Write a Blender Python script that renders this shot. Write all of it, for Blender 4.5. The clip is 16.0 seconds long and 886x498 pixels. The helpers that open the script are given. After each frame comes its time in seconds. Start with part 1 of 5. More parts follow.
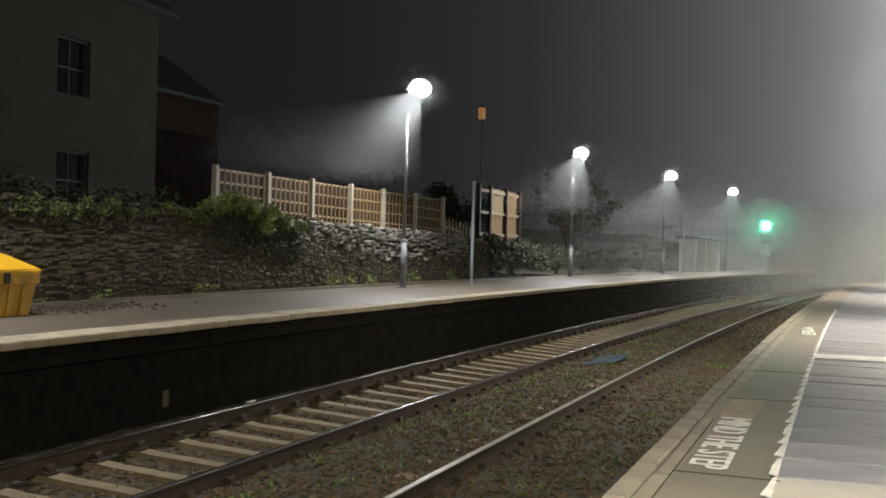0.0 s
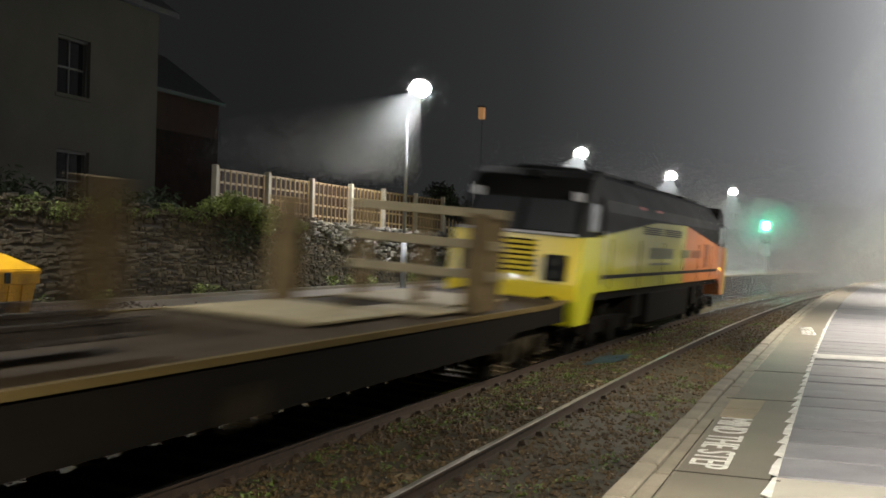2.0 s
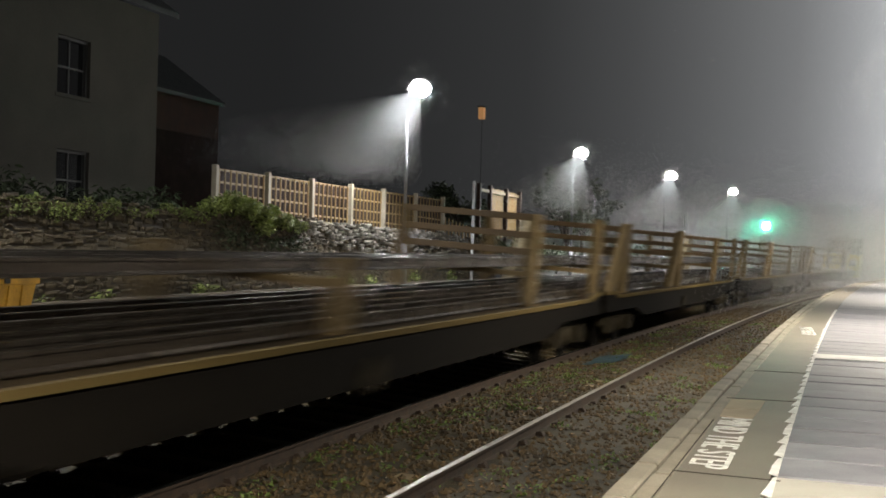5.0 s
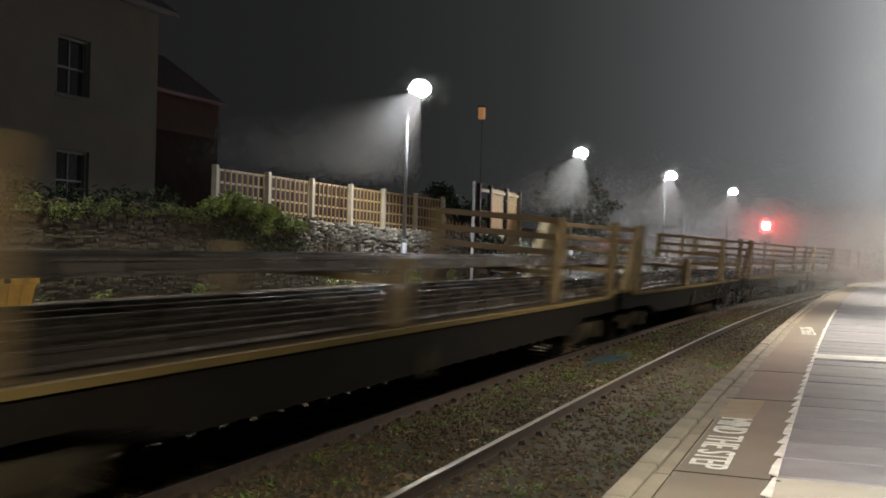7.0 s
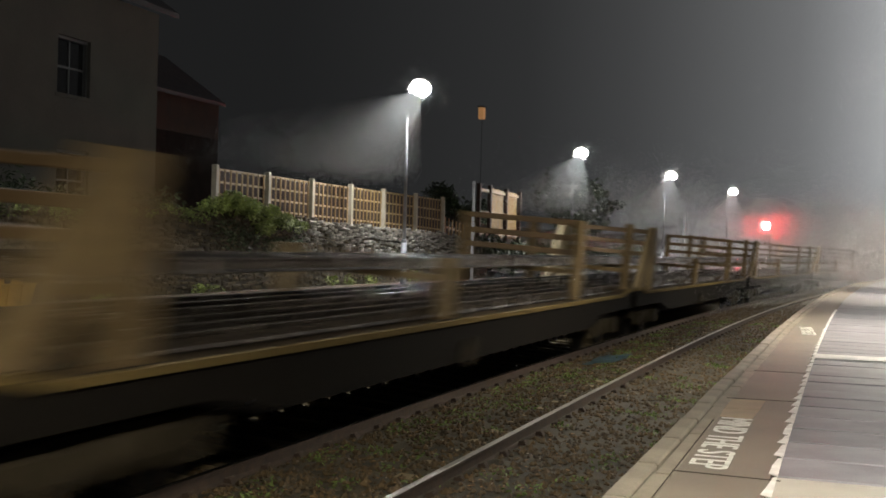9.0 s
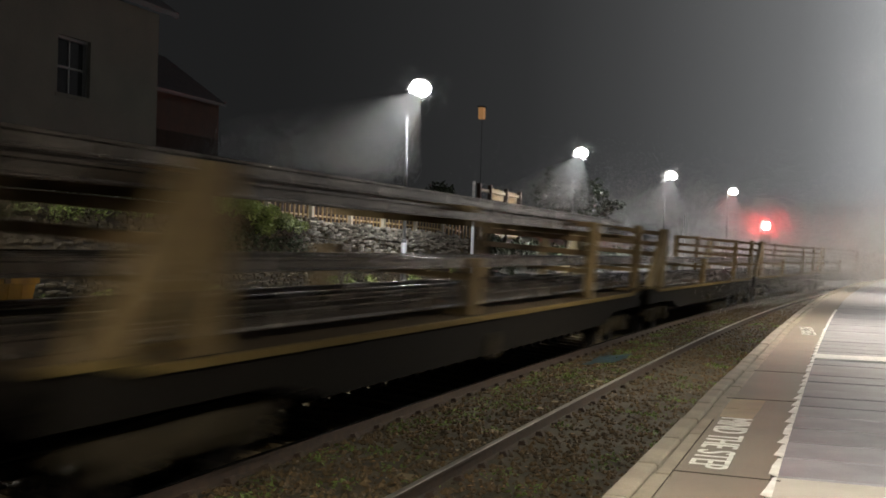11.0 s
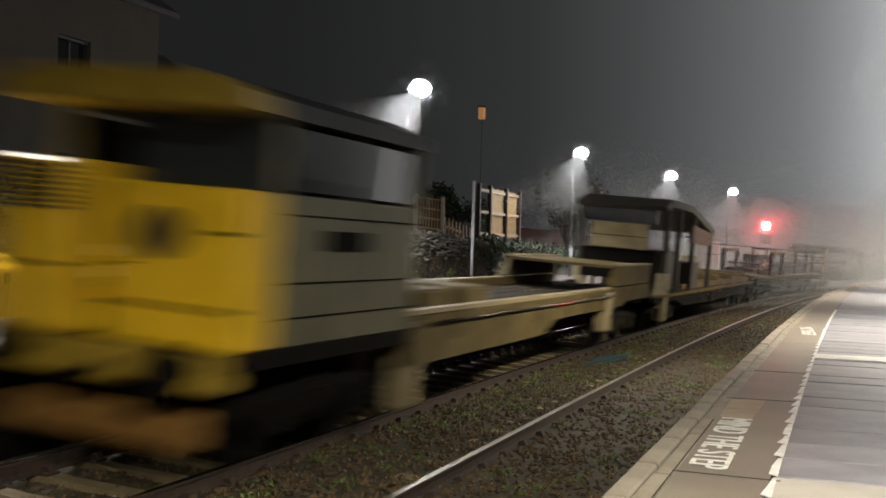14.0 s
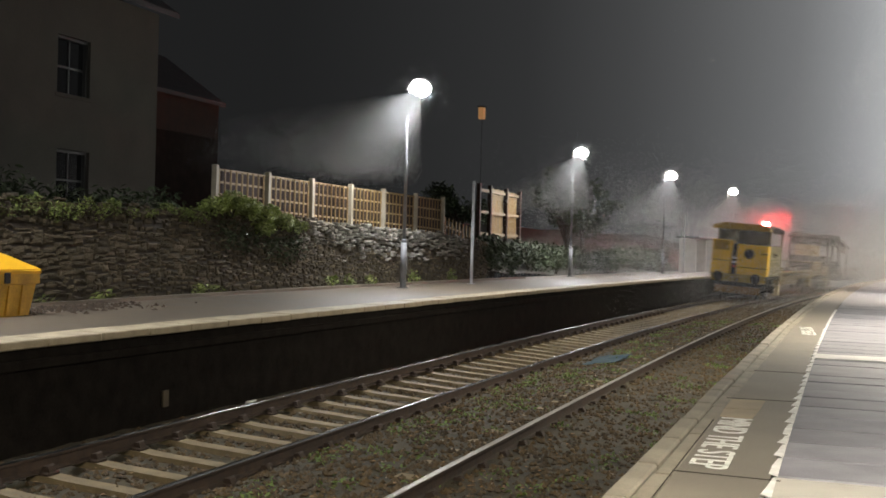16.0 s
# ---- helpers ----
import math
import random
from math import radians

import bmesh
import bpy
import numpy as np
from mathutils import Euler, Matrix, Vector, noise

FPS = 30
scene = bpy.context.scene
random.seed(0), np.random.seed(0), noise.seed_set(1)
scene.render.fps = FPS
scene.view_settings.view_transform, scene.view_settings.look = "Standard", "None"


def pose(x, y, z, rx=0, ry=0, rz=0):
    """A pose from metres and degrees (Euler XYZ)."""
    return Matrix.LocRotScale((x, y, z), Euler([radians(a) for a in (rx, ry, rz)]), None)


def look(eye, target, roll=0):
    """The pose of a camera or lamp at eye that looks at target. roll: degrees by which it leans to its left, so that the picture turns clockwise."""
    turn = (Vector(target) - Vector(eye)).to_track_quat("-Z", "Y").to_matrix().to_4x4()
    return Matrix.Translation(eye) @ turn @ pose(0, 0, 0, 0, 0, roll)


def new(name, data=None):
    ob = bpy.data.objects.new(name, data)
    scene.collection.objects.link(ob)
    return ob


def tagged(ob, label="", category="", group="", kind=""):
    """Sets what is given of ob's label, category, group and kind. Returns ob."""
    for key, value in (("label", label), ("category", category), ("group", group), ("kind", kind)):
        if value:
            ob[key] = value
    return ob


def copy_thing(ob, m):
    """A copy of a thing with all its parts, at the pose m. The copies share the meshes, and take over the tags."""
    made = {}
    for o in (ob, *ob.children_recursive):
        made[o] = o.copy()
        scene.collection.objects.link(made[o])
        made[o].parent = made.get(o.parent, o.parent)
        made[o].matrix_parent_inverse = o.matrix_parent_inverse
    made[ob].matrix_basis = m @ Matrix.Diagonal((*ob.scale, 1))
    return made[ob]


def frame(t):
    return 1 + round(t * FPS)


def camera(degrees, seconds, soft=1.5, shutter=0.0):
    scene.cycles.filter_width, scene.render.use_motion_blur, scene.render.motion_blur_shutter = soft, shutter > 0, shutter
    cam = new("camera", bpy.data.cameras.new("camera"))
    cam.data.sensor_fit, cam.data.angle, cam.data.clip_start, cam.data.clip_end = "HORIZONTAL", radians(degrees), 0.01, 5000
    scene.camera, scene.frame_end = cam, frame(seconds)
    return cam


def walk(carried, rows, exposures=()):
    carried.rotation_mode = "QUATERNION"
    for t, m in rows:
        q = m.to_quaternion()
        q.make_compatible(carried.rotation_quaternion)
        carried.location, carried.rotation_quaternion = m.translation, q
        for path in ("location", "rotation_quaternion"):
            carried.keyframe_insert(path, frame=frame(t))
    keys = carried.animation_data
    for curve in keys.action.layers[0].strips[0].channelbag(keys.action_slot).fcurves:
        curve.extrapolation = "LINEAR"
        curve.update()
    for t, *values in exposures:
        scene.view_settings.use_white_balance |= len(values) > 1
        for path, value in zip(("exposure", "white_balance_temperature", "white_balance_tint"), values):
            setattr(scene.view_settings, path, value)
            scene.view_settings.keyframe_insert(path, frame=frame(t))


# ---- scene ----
# ---------------------------------------------------------------- camera
K2, K3 = 0.000653, 5.02e-6      # how the line bends to the right


def bend(y):
    """Sideways shift of the line at y metres along it."""
    y = max(y, -25.0)
    if y > 100:
        return bend(100) + (y - 100) * (K2 * 100 + 3 * K3 * 100 ** 2)
    return K2 * y * y / 2 + K3 * y ** 3


def heading(y):
    return math.atan((bend(y + 0.5) - bend(y - 0.5)))


cam = camera(42.87, 16.0, soft=1.7, shutter=1.2)
YAW, PITCH, ROLL = 0.3360, -0.00178, -0.02781
EYE = Vector((0, 0, 2.036))
AHEAD = Vector((-math.sin(YAW) * math.cos(PITCH), math.cos(YAW) * math.cos(PITCH), math.sin(PITCH)))
CAMERA_POSE = look(EYE, EYE + AHEAD, math.degrees(-ROLL))
walk(cam, [(0, CAMERA_POSE), (16, CAMERA_POSE)],
     exposures=[(0, -0.1), (1.0, 0.0), (2.2, 0.14), (3.4, 0.36), (4.4, 0.34), (6.3, 0.08), (9.2, -0.02), (11.4, 0.02), (13.0, 0.14), (16, 0.12)])

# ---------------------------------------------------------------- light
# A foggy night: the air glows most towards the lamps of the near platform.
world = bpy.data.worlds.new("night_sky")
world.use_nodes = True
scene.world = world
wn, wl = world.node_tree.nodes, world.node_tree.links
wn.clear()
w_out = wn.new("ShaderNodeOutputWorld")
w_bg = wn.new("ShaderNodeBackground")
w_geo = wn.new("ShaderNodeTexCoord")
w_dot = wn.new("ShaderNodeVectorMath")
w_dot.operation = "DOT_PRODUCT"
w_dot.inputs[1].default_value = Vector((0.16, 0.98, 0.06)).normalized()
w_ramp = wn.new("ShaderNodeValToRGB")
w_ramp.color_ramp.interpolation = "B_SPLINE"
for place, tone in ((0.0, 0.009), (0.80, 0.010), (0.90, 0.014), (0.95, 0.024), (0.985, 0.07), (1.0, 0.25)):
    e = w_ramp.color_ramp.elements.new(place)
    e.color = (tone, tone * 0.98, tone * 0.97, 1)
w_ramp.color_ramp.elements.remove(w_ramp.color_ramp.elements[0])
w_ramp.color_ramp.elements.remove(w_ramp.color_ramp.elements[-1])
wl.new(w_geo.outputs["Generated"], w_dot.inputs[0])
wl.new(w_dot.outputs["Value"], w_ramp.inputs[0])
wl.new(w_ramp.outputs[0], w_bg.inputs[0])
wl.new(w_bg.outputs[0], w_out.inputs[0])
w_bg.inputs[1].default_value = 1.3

LAMP_WATTS = 1650


def lamp_light(x, y, z, toward, watts, spread=150, tint=(1.0, 0.97, 0.9), blend=0.5):
    """A down-lit platform lantern."""
    data = bpy.data.lights.new("lantern_light", "SPOT")
    data.energy, data.spot_size, data.spot_blend = watts, radians(spread), blend
    data.color, data.shadow_soft_size = tint, 0.12
    ob = new("lantern_light", data)
    ob.matrix_world = look((x, y, z), toward)
    return ob


# the last far lamp is unseen, added and aimed to brighten the left wall
FAR_LAMPS = [(-10.36, 26.66), (-10.25, 45.15), (-8.45, 58.46), (-6.60, 73.0), (-10.4, 9.8)]
NEAR_LAMPS = [(1.9, -12.0), (1.9, 1.0), (2.1, 19.0), (2.6, 37.0), (3.4, 55.0), (4.4, 72.0)]
for lx, ly in FAR_LAMPS:
    lean, watts = (0.8, LAMP_WATTS) if ly > 20 else (-1.2, 1150)
    lamp_light(lx + 0.34, ly, 5.84, (lx + 0.1, ly - lean, 0.7), watts, 142, (0.97, 0.98, 1.0), 0.35)
for lx, ly in NEAR_LAMPS:
    lamp_light(lx - 0.34, ly, 5.60, (lx - 1.4, ly + 0.3, 0.9), 3700 if ly < 10 else 2700, 146, (1.0, 0.90, 0.74), 0.75)

# ---------------------------------------------------------------- materials


def mat(name, color, rough=0.7, metal=0.0, vary=0.35, scale=6.0, bump=0.25, fine=60.0, second=None, per_piece=0.0, coat=0.0, stretch=(1, 1, 1), spec=0.5):
    """Two scales of noise over a base colour, with relief."""
    m = bpy.data.materials.new(name)
    m.use_nodes = True
    n, l = m.node_tree.nodes, m.node_tree.links
    p = n["Principled BSDF"]
    tc = n.new("ShaderNodeTexCoord")
    mp = n.new("ShaderNodeMapping")
    mp.inputs["Scale"].default_value = stretch
    l.new(tc.outputs["Object"], mp.inputs[0])
    a, b = n.new("ShaderNodeTexNoise"), n.new("ShaderNodeTexNoise")
    a.inputs["Scale"].default_value, b.inputs["Scale"].default_value = scale, fine
    a.inputs["Detail"].default_value, b.inputs["Detail"].default_value = 5, 3
    l.new(mp.outputs[0], a.inputs["Vector"]), l.new(mp.outputs[0], b.inputs["Vector"])
    add = n.new("ShaderNodeMath")
    add.operation = "MULTIPLY_ADD"
    add.inputs[1].default_value = 0.4
    l.new(b.outputs["Fac"], add.inputs[0]), l.new(a.outputs["Fac"], add.inputs[2])
    ramp = n.new("ShaderNodeValToRGB")
    dark = tuple(c * (1 - vary) for c in color)
    lite = tuple(min(1, c * (1 + vary * 0.8)) for c in (second or color))
    ramp.color_ramp.elements[0].position, ramp.color_ramp.elements[1].position = 0.45, 0.95
    ramp.color_ramp.elements[0].color, ramp.color_ramp.elements[1].color = (*dark, 1), (*lite, 1)
    l.new(add.outputs[0], ramp.inputs[0])
    tone = ramp.outputs[0]
    if per_piece:
        info = n.new("ShaderNodeObjectInfo")
        geo = n.new("ShaderNodeNewGeometry")
        both = n.new("ShaderNodeMath")
        both.operation = "ADD"
        l.new(info.outputs["Random"], both.inputs[0]), l.new(geo.outputs["Random Per Island"], both.inputs[1])
        ran = n.new("ShaderNodeMapRange")
        ran.inputs["From Max"].default_value = 2.0
        ran.inputs["To Min"].default_value, ran.inputs["To Max"].default_value = 1 - per_piece, 1 + per_piece
        l.new(both.outputs[0], ran.inputs["Value"])
        hsv = n.new("ShaderNodeHueSaturation")
        l.new(ran.outputs[0], hsv.inputs["Value"]), l.new(tone, hsv.inputs["Color"])
        tone = hsv.outputs[0]
    l.new(tone, p.inputs["Base Color"])
    rr = n.new("ShaderNodeMapRange")
    rr.inputs["To Min"].default_value, rr.inputs["To Max"].default_value = max(0.03, rough - 0.15), min(1, rough + 0.15)
    l.new(a.outputs["Fac"], rr.inputs["Value"]), l.new(rr.outputs[0], p.inputs["Roughness"])
    p.inputs["Metallic"].default_value = metal
    p.inputs["Coat Weight"].default_value = coat
    p.inputs["Specular IOR Level"].default_value = spec
    if bump:
        bp = n.new("ShaderNodeBump")
        bp.inputs["Strength"].default_value, bp.inputs["Distance"].default_value = bump, 0.02
        l.new(add.outputs[0], bp.inputs["Height"]), l.new(bp.outputs[0], p.inputs["Normal"])
    return m


def glow(name, color, strength):
    m = bpy.data.materials.new(name)
    m.use_nodes = True
    p = m.node_tree.nodes["Principled BSDF"]
    p.inputs["Base Color"].default_value = (*[min(1, c) * 0.8 for c in color], 1)
    p.inputs["Emission Color"].default_value = (*color, 1)
    p.inputs["Emission Strength"].default_value = strength
    m.cycles.emission_sampling = "FRONT_BACK"
    return m


def glassy(name, color, rough=0.06):
    m = bpy.data.materials.new(name)
    m.use_nodes = True
    p = m.node_tree.nodes["Principled BSDF"]
    p.inputs["Base Color"].default_value = (*color, 1)
    p.inputs["Roughness"].default_value = rough
    p.inputs["Specular IOR Level"].default_value = 0.8
    p.inputs["Coat Weight"].default_value = 1.0
    return m


M_ASPHALT = mat("wet_asphalt", (0.14, 0.112, 0.082), 0.55, vary=0.4, scale=1.5, fine=120, bump=0.3)
M_ASPHALT_NEAR = mat("worn_asphalt", (0.20, 0.178, 0.142), 0.6, vary=0.3, scale=1.2, fine=150, bump=0.35)
M_COPING = mat("pale_coping", (0.38, 0.32, 0.215), 0.7, vary=0.35, scale=3, fine=70, per_piece=0.12)
M_COPING_NEAR = mat("grey_coping", (0.255, 0.23, 0.18), 0.7, vary=0.35, scale=3, fine=70, per_piece=0.15)
M_FACE = mat("near_black_platform_wall", (0.014, 0.012, 0.010), 0.95, spec=0.05, vary=0.5, scale=4, fine=30, bump=0.5, per_piece=0.3)
M_SLAB = mat("paving_slab", (0.225, 0.222, 0.243), 0.55, vary=0.4, scale=2.5, fine=90, per_piece=0.24)
M_SLAB_PALE = mat("pale_paving_slab", (0.47, 0.455, 0.40), 0.6, vary=0.2, scale=2.5, fine=90)
M_PATCH = mat("buff_repair_patch", (0.34, 0.28, 0.19), 0.7, vary=0.2, scale=3, fine=90)
M_PAINT = mat("worn_white_paint", (0.80, 0.80, 0.77), 0.6, vary=0.25, scale=7, fine=60, bump=0.1)
M_BALLAST = mat("ballast_bed", (0.044, 0.031, 0.013), 0.95, vary=0.6, scale=5, fine=45, bump=0.8, second=(0.048, 0.04, 0.022))
M_STONES = mat("ballast_stone", (0.072, 0.047, 0.018), 0.75, vary=0.5, scale=3, fine=40, per_piece=0.85, bump=0.2)
M_RAIL = mat("worn_steel_rail", (0.66, 0.66, 0.65), 0.2, metal=1.0, vary=0.2, scale=3, fine=80, bump=0.05)
M_RAIL_DULL = mat("dull_brown_rail", (0.34, 0.31, 0.26), 0.42, metal=0.9, vary=0.3, scale=3, fine=80, bump=0.05)
M_RUST = mat("rusty_rail_side", (0.045, 0.029, 0.019), 0.85, metal=0.0, vary=0.5, scale=8, fine=70)
M_SLEEPER = mat("concrete_sleeper", (0.20, 0.155, 0.085), 0.8, vary=0.35, scale=5, fine=60, per_piece=0.15)
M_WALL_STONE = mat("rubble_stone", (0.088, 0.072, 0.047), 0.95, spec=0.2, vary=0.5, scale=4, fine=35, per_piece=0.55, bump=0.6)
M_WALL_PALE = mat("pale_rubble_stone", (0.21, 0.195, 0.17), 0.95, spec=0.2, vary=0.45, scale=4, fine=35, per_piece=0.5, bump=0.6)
M_MORTAR = mat("dark_mortar", (0.045, 0.036, 0.025), 0.95, vary=0.5, scale=3, fine=50, bump=0.5)
M_EARTH = mat("dark_earth", (0.05, 0.045, 0.03), 0.95, vary=0.5, scale=0.8, fine=20)
M_LEAF = mat("leaf_green", (0.15, 0.185, 0.045), 0.6, vary=0.5, scale=3, fine=20, bump=0, per_piece=0.5)
M_WEED = mat("low_weed", (0.10, 0.15, 0.03), 0.65, vary=0.5, scale=3, fine=20, bump=0, per_piece=0.5)
M_LEAF_DARK = mat("dark_leaf", (0.05, 0.07, 0.03), 0.65, vary=0.5, scale=3, fine=20, bump=0, per_piece=0.5)
M_BARK = mat("bark", (0.07, 0.055, 0.04), 0.9, vary=0.4, scale=8, fine=60)
M_WOOD = mat("fence_timber", (0.20, 0.128, 0.048), 0.75, vary=0.3, scale=5, fine=60, per_piece=0.2, stretch=(1, 1, 0.2))
M_RAILING = mat("pale_fence_rail", (0.30, 0.21, 0.115), 0.75, vary=0.3, scale=5, fine=60, per_piece=0.2)
M_SLAT_PALE = mat("pale_sawn_timber", (0.24, 0.19, 0.125), 0.75, vary=0.3, scale=5, fine=60)
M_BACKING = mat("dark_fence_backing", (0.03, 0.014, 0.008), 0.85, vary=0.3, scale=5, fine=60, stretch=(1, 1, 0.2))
M_CONCRETE_POST = mat("concrete_post", (0.30, 0.265, 0.20), 0.8, vary=0.2, scale=5, fine=80)
M_GALV = mat("galvanised_steel", (0.50, 0.51, 0.53), 0.5, metal=0.2, vary=0.15, scale=6, fine=90, bump=0.05)
# colour kept darker than M_GALV to offset the lantern's glare on the pole
M_POLE = mat("darkened_lamp_steel", (0.20, 0.205, 0.22), 0.6, metal=0.3, vary=0.2, scale=6, fine=90, bump=0.05)
M_RENDER = mat("house_render", (0.072, 0.068, 0.056), 0.9, vary=0.25, scale=0.7, fine=30)
M_SLATE = mat("roof_slate", (0.035, 0.035, 0.038), 0.6, vary=0.3, scale=4, fine=40)
M_FRAME = mat("painted_window_frame", (0.05, 0.05, 0.048), 0.5, vary=0.2, scale=6)
M_GLASS = glassy("dark_window_glass", (0.01, 0.011, 0.012))
M_BIN = mat("yellow_plastic", (0.80, 0.43, 0.02), 0.42, vary=0.12, scale=2, fine=40, bump=0.08)
M_BIN_BODY = mat("scuffed_yellow_plastic", (0.62, 0.36, 0.05), 0.55, vary=0.35, scale=4, fine=40, bump=0.1)
M_DIRT = mat("wet_leaf_litter", (0.06, 0.042, 0.028), 0.9, vary=0.6, scale=9, fine=50, per_piece=0.5)
M_BLACK = mat("black_paint", (0.012, 0.012, 0.013), 0.5, vary=0.3, scale=5)
M_LENS = glow("lantern_lens", (1.0, 0.98, 0.93), 60)
M_GREEN = glow("green_aspect", (0.05, 1.0, 0.55), 700)
M_RED = glow("red_aspect", (1.0, 0.045, 0.04), 1700)
M_WARM_WINDOW = glow("lit_window", (1.0, 0.5, 0.2), 0.22)

# ---------------------------------------------------------------- mesh helpers


def to_mesh(name, bm, *materials):
    me = bpy.data.meshes.new(name)
    bm.normal_update()
    bm.to_mesh(me)
    bm.free()
    for m in materials:
        me.materials.append(m)
    return me


def part(name, bm, material, parent=None, label="", at=None):
    """Links a bmesh as one mesh object under a thing or a part."""
    ms = material if isinstance(material, (list, tuple)) else [material]
    me = bm if isinstance(bm, bpy.types.Mesh) else to_mesh(name, bm, *ms)
    ob = new(name, me)
    if parent is not None:
        ob.parent = parent
    if at is not None:
        ob.matrix_basis = at
    if label:
        ob["label"] = label
    return ob


def thing(name, label, category, group="", kind="", at=None):
    ob = tagged(new(name), label, category, group, kind)
    if at is not None:
        ob.matrix_basis = at
    return ob


def box(bm, x0, x1, y0, y1, z0, z1, bevel=0.0, mi=0, m=None):
    vs = [bm.verts.new(((m @ Vector(c)) if m else c)) for c in
          ((x0, y0, z0), (x1, y0, z0), (x1, y1, z0), (x0, y1, z0), (x0, y0, z1), (x1, y0, z1), (x1, y1, z1), (x0, y1, z1))]
    fs = [bm.faces.new([vs[i] for i in f]) for f in ((0, 3, 2, 1), (4, 5, 6, 7), (0, 1, 5, 4), (1, 2, 6, 5), (2, 3, 7, 6), (3, 0, 4, 7))]
    for f in fs:
        f.material_index = mi
    if bevel:
        es = list({e for f in fs for e in f.edges})
        for f in bmesh.ops.bevel(bm, geom=es, offset=bevel, segments=1, affect="EDGES")["faces"]:
            f.material_index = mi
    return bm


def boxes(*rows, bevel=0.0):
    bm = bmesh.new()
    for r in rows:
        box(bm, *r, bevel=bevel)
    return bm


def tube(bm, p, q, r0, r1=None, n=10, mi=0, caps=True):
    """A tapered round bar from p to q."""
    p, q = Vector(p), Vector(q)
    r1 = r0 if r1 is None else r1
    turn = (q - p).to_track_quat("Z", "Y").to_matrix()
    rings = []
    for c, r in ((p, r0), (q, r1)):
        rings.append([bm.verts.new(c + turn @ Vector((r * math.cos(a), r * math.sin(a), 0))) for a in (2 * math.pi * i / n for i in range(n))])
    for i in range(n):
        f = bm.faces.new((rings[0][i], rings[0][(i + 1) % n], rings[1][(i + 1) % n], rings[1][i]))
        f.smooth, f.material_index = True, mi
    if caps:
        for f in (bm.faces.new(rings[0][::-1]), bm.faces.new(rings[1])):
            f.material_index = mi
    return bm


def prism(bm, outline, a, b, axis="y", mi=0):
    """An outline pushed from a to b along an axis. The outline's two numbers are the other two axes in order."""
    def v(u, w, t):
        return {"x": (t, u, w), "y": (u, t, w), "z": (u, w, t)}[axis]
    lo = [bm.verts.new(v(u, w, a)) for u, w in outline]
    hi = [bm.verts.new(v(u, w, b)) for u, w in outline]
    k = len(outline)
    fs = [bm.faces.new(lo), bm.faces.new(hi[::-1])]
    for i in range(k):
        fs.append(bm.faces.new((lo[i], hi[i], hi[(i + 1) % k], lo[(i + 1) % k])))
    bmesh.ops.recalc_face_normals(bm, faces=fs)
    for f in fs:
        f.material_index = mi
    return bm


def sweep(profile, ys, x0=0.0, z0=0.0, mats=None, closed=True):
    """A profile of (x, z) swept along the bend of the line."""
    bm = bmesh.new()
    rings = [[bm.verts.new((x0 + bend(y) + px, y, z0 + pz)) for px, pz in profile] for y in ys]
    k = len(profile)
    for a, b in zip(rings, rings[1:]):
        for i in range(k if closed else k - 1):
            f = bm.faces.new((a[i], a[(i + 1) % k], b[(i + 1) % k], b[i]))
            if mats:
                f.material_index = mats[i]
    if closed:
        bm.faces.new(rings[0]), bm.faces.new(rings[-1][::-1])
    bmesh.ops.recalc_face_normals(bm, faces=bm.faces)
    return bm


def steps(a, b, d):
    n = max(1, round((b - a) / d))
    return [a + (b - a) * i / n for i in range(n + 1)]


# ---------------------------------------------------------------- ground, tracks and platforms
XA, CANT, GAUGE = -6.975, 0.0654, 1.505
XC, ZC = -3.316, 0.0525
TRACK_X = XA + GAUGE / 2            # middle of the far track
TRACK_Z = -CANT * GAUGE / 2
NEAR_X, NEAR_Z = XC + GAUGE / 2, ZC - CANT * GAUGE / 2
FAR_EDGE, FAR_TOP = XA - 0.7735, 0.969
NEAR_EDGE, NEAR_TOP = XC + 2.295, 0.895
END = 135.0

g = boxes((-900, 900, -900, 900, -1.2, -0.75))
part("ground", g, M_EARTH)
tagged(bpy.data.objects["ground"], "dark bare earth stretching away into the night", "ground", kind="structure")


XB, XD = XA + GAUGE, XC + GAUGE
BED = [(FAR_EDGE - 0.2, -0.20), (XA - 0.2, -0.22), (XA + 0.2, -0.235), (XB - 0.25, -0.31), (XB + 0.16, -0.245), (XC - 0.8, -0.11), (XC - 0.15, -0.075),
       (XC + 0.2, -0.085), (XD - 0.2, -0.165), (XD + 0.2, -0.17), (NEAR_EDGE + 0.2, -0.2)]


def ballast_height(x, y):
    """Height of the ballast at an offset x from the line."""
    z = BED[-1][1]
    for (a, p), (b, q) in zip(BED, BED[1:]):
        if x <= b:
            z = p + (q - p) * (x - a) / (b - a)
            break
    return z + 0.03 * noise.noise((x * 2.1, y * 2.1, 0)) + 0.015 * noise.noise((x * 7, y * 7, 3))


bm = bmesh.new()
cols = steps(FAR_EDGE - 0.1, NEAR_EDGE + 0.1, 0.14)
rows_y = steps(3, 40, 0.16) + steps(40.5, END, 0.7)
rows_y = steps(-14, 2.8, 1.0) + rows_y
grid = [[bm.verts.new((x + bend(y), y, ballast_height(x, y))) for x in cols] for y in rows_y]
for r0, r1 in zip(grid, grid[1:]):
    for i in range(len(cols) - 1):
        bm.faces.new((r0[i], r0[i + 1], r1[i + 1], r1[i])).smooth = True
ob = part("ballast", bm, M_BALLAST)
tagged(ob, "brown stone ballast with patches of weed between two tracks", "ballast", kind="structure")

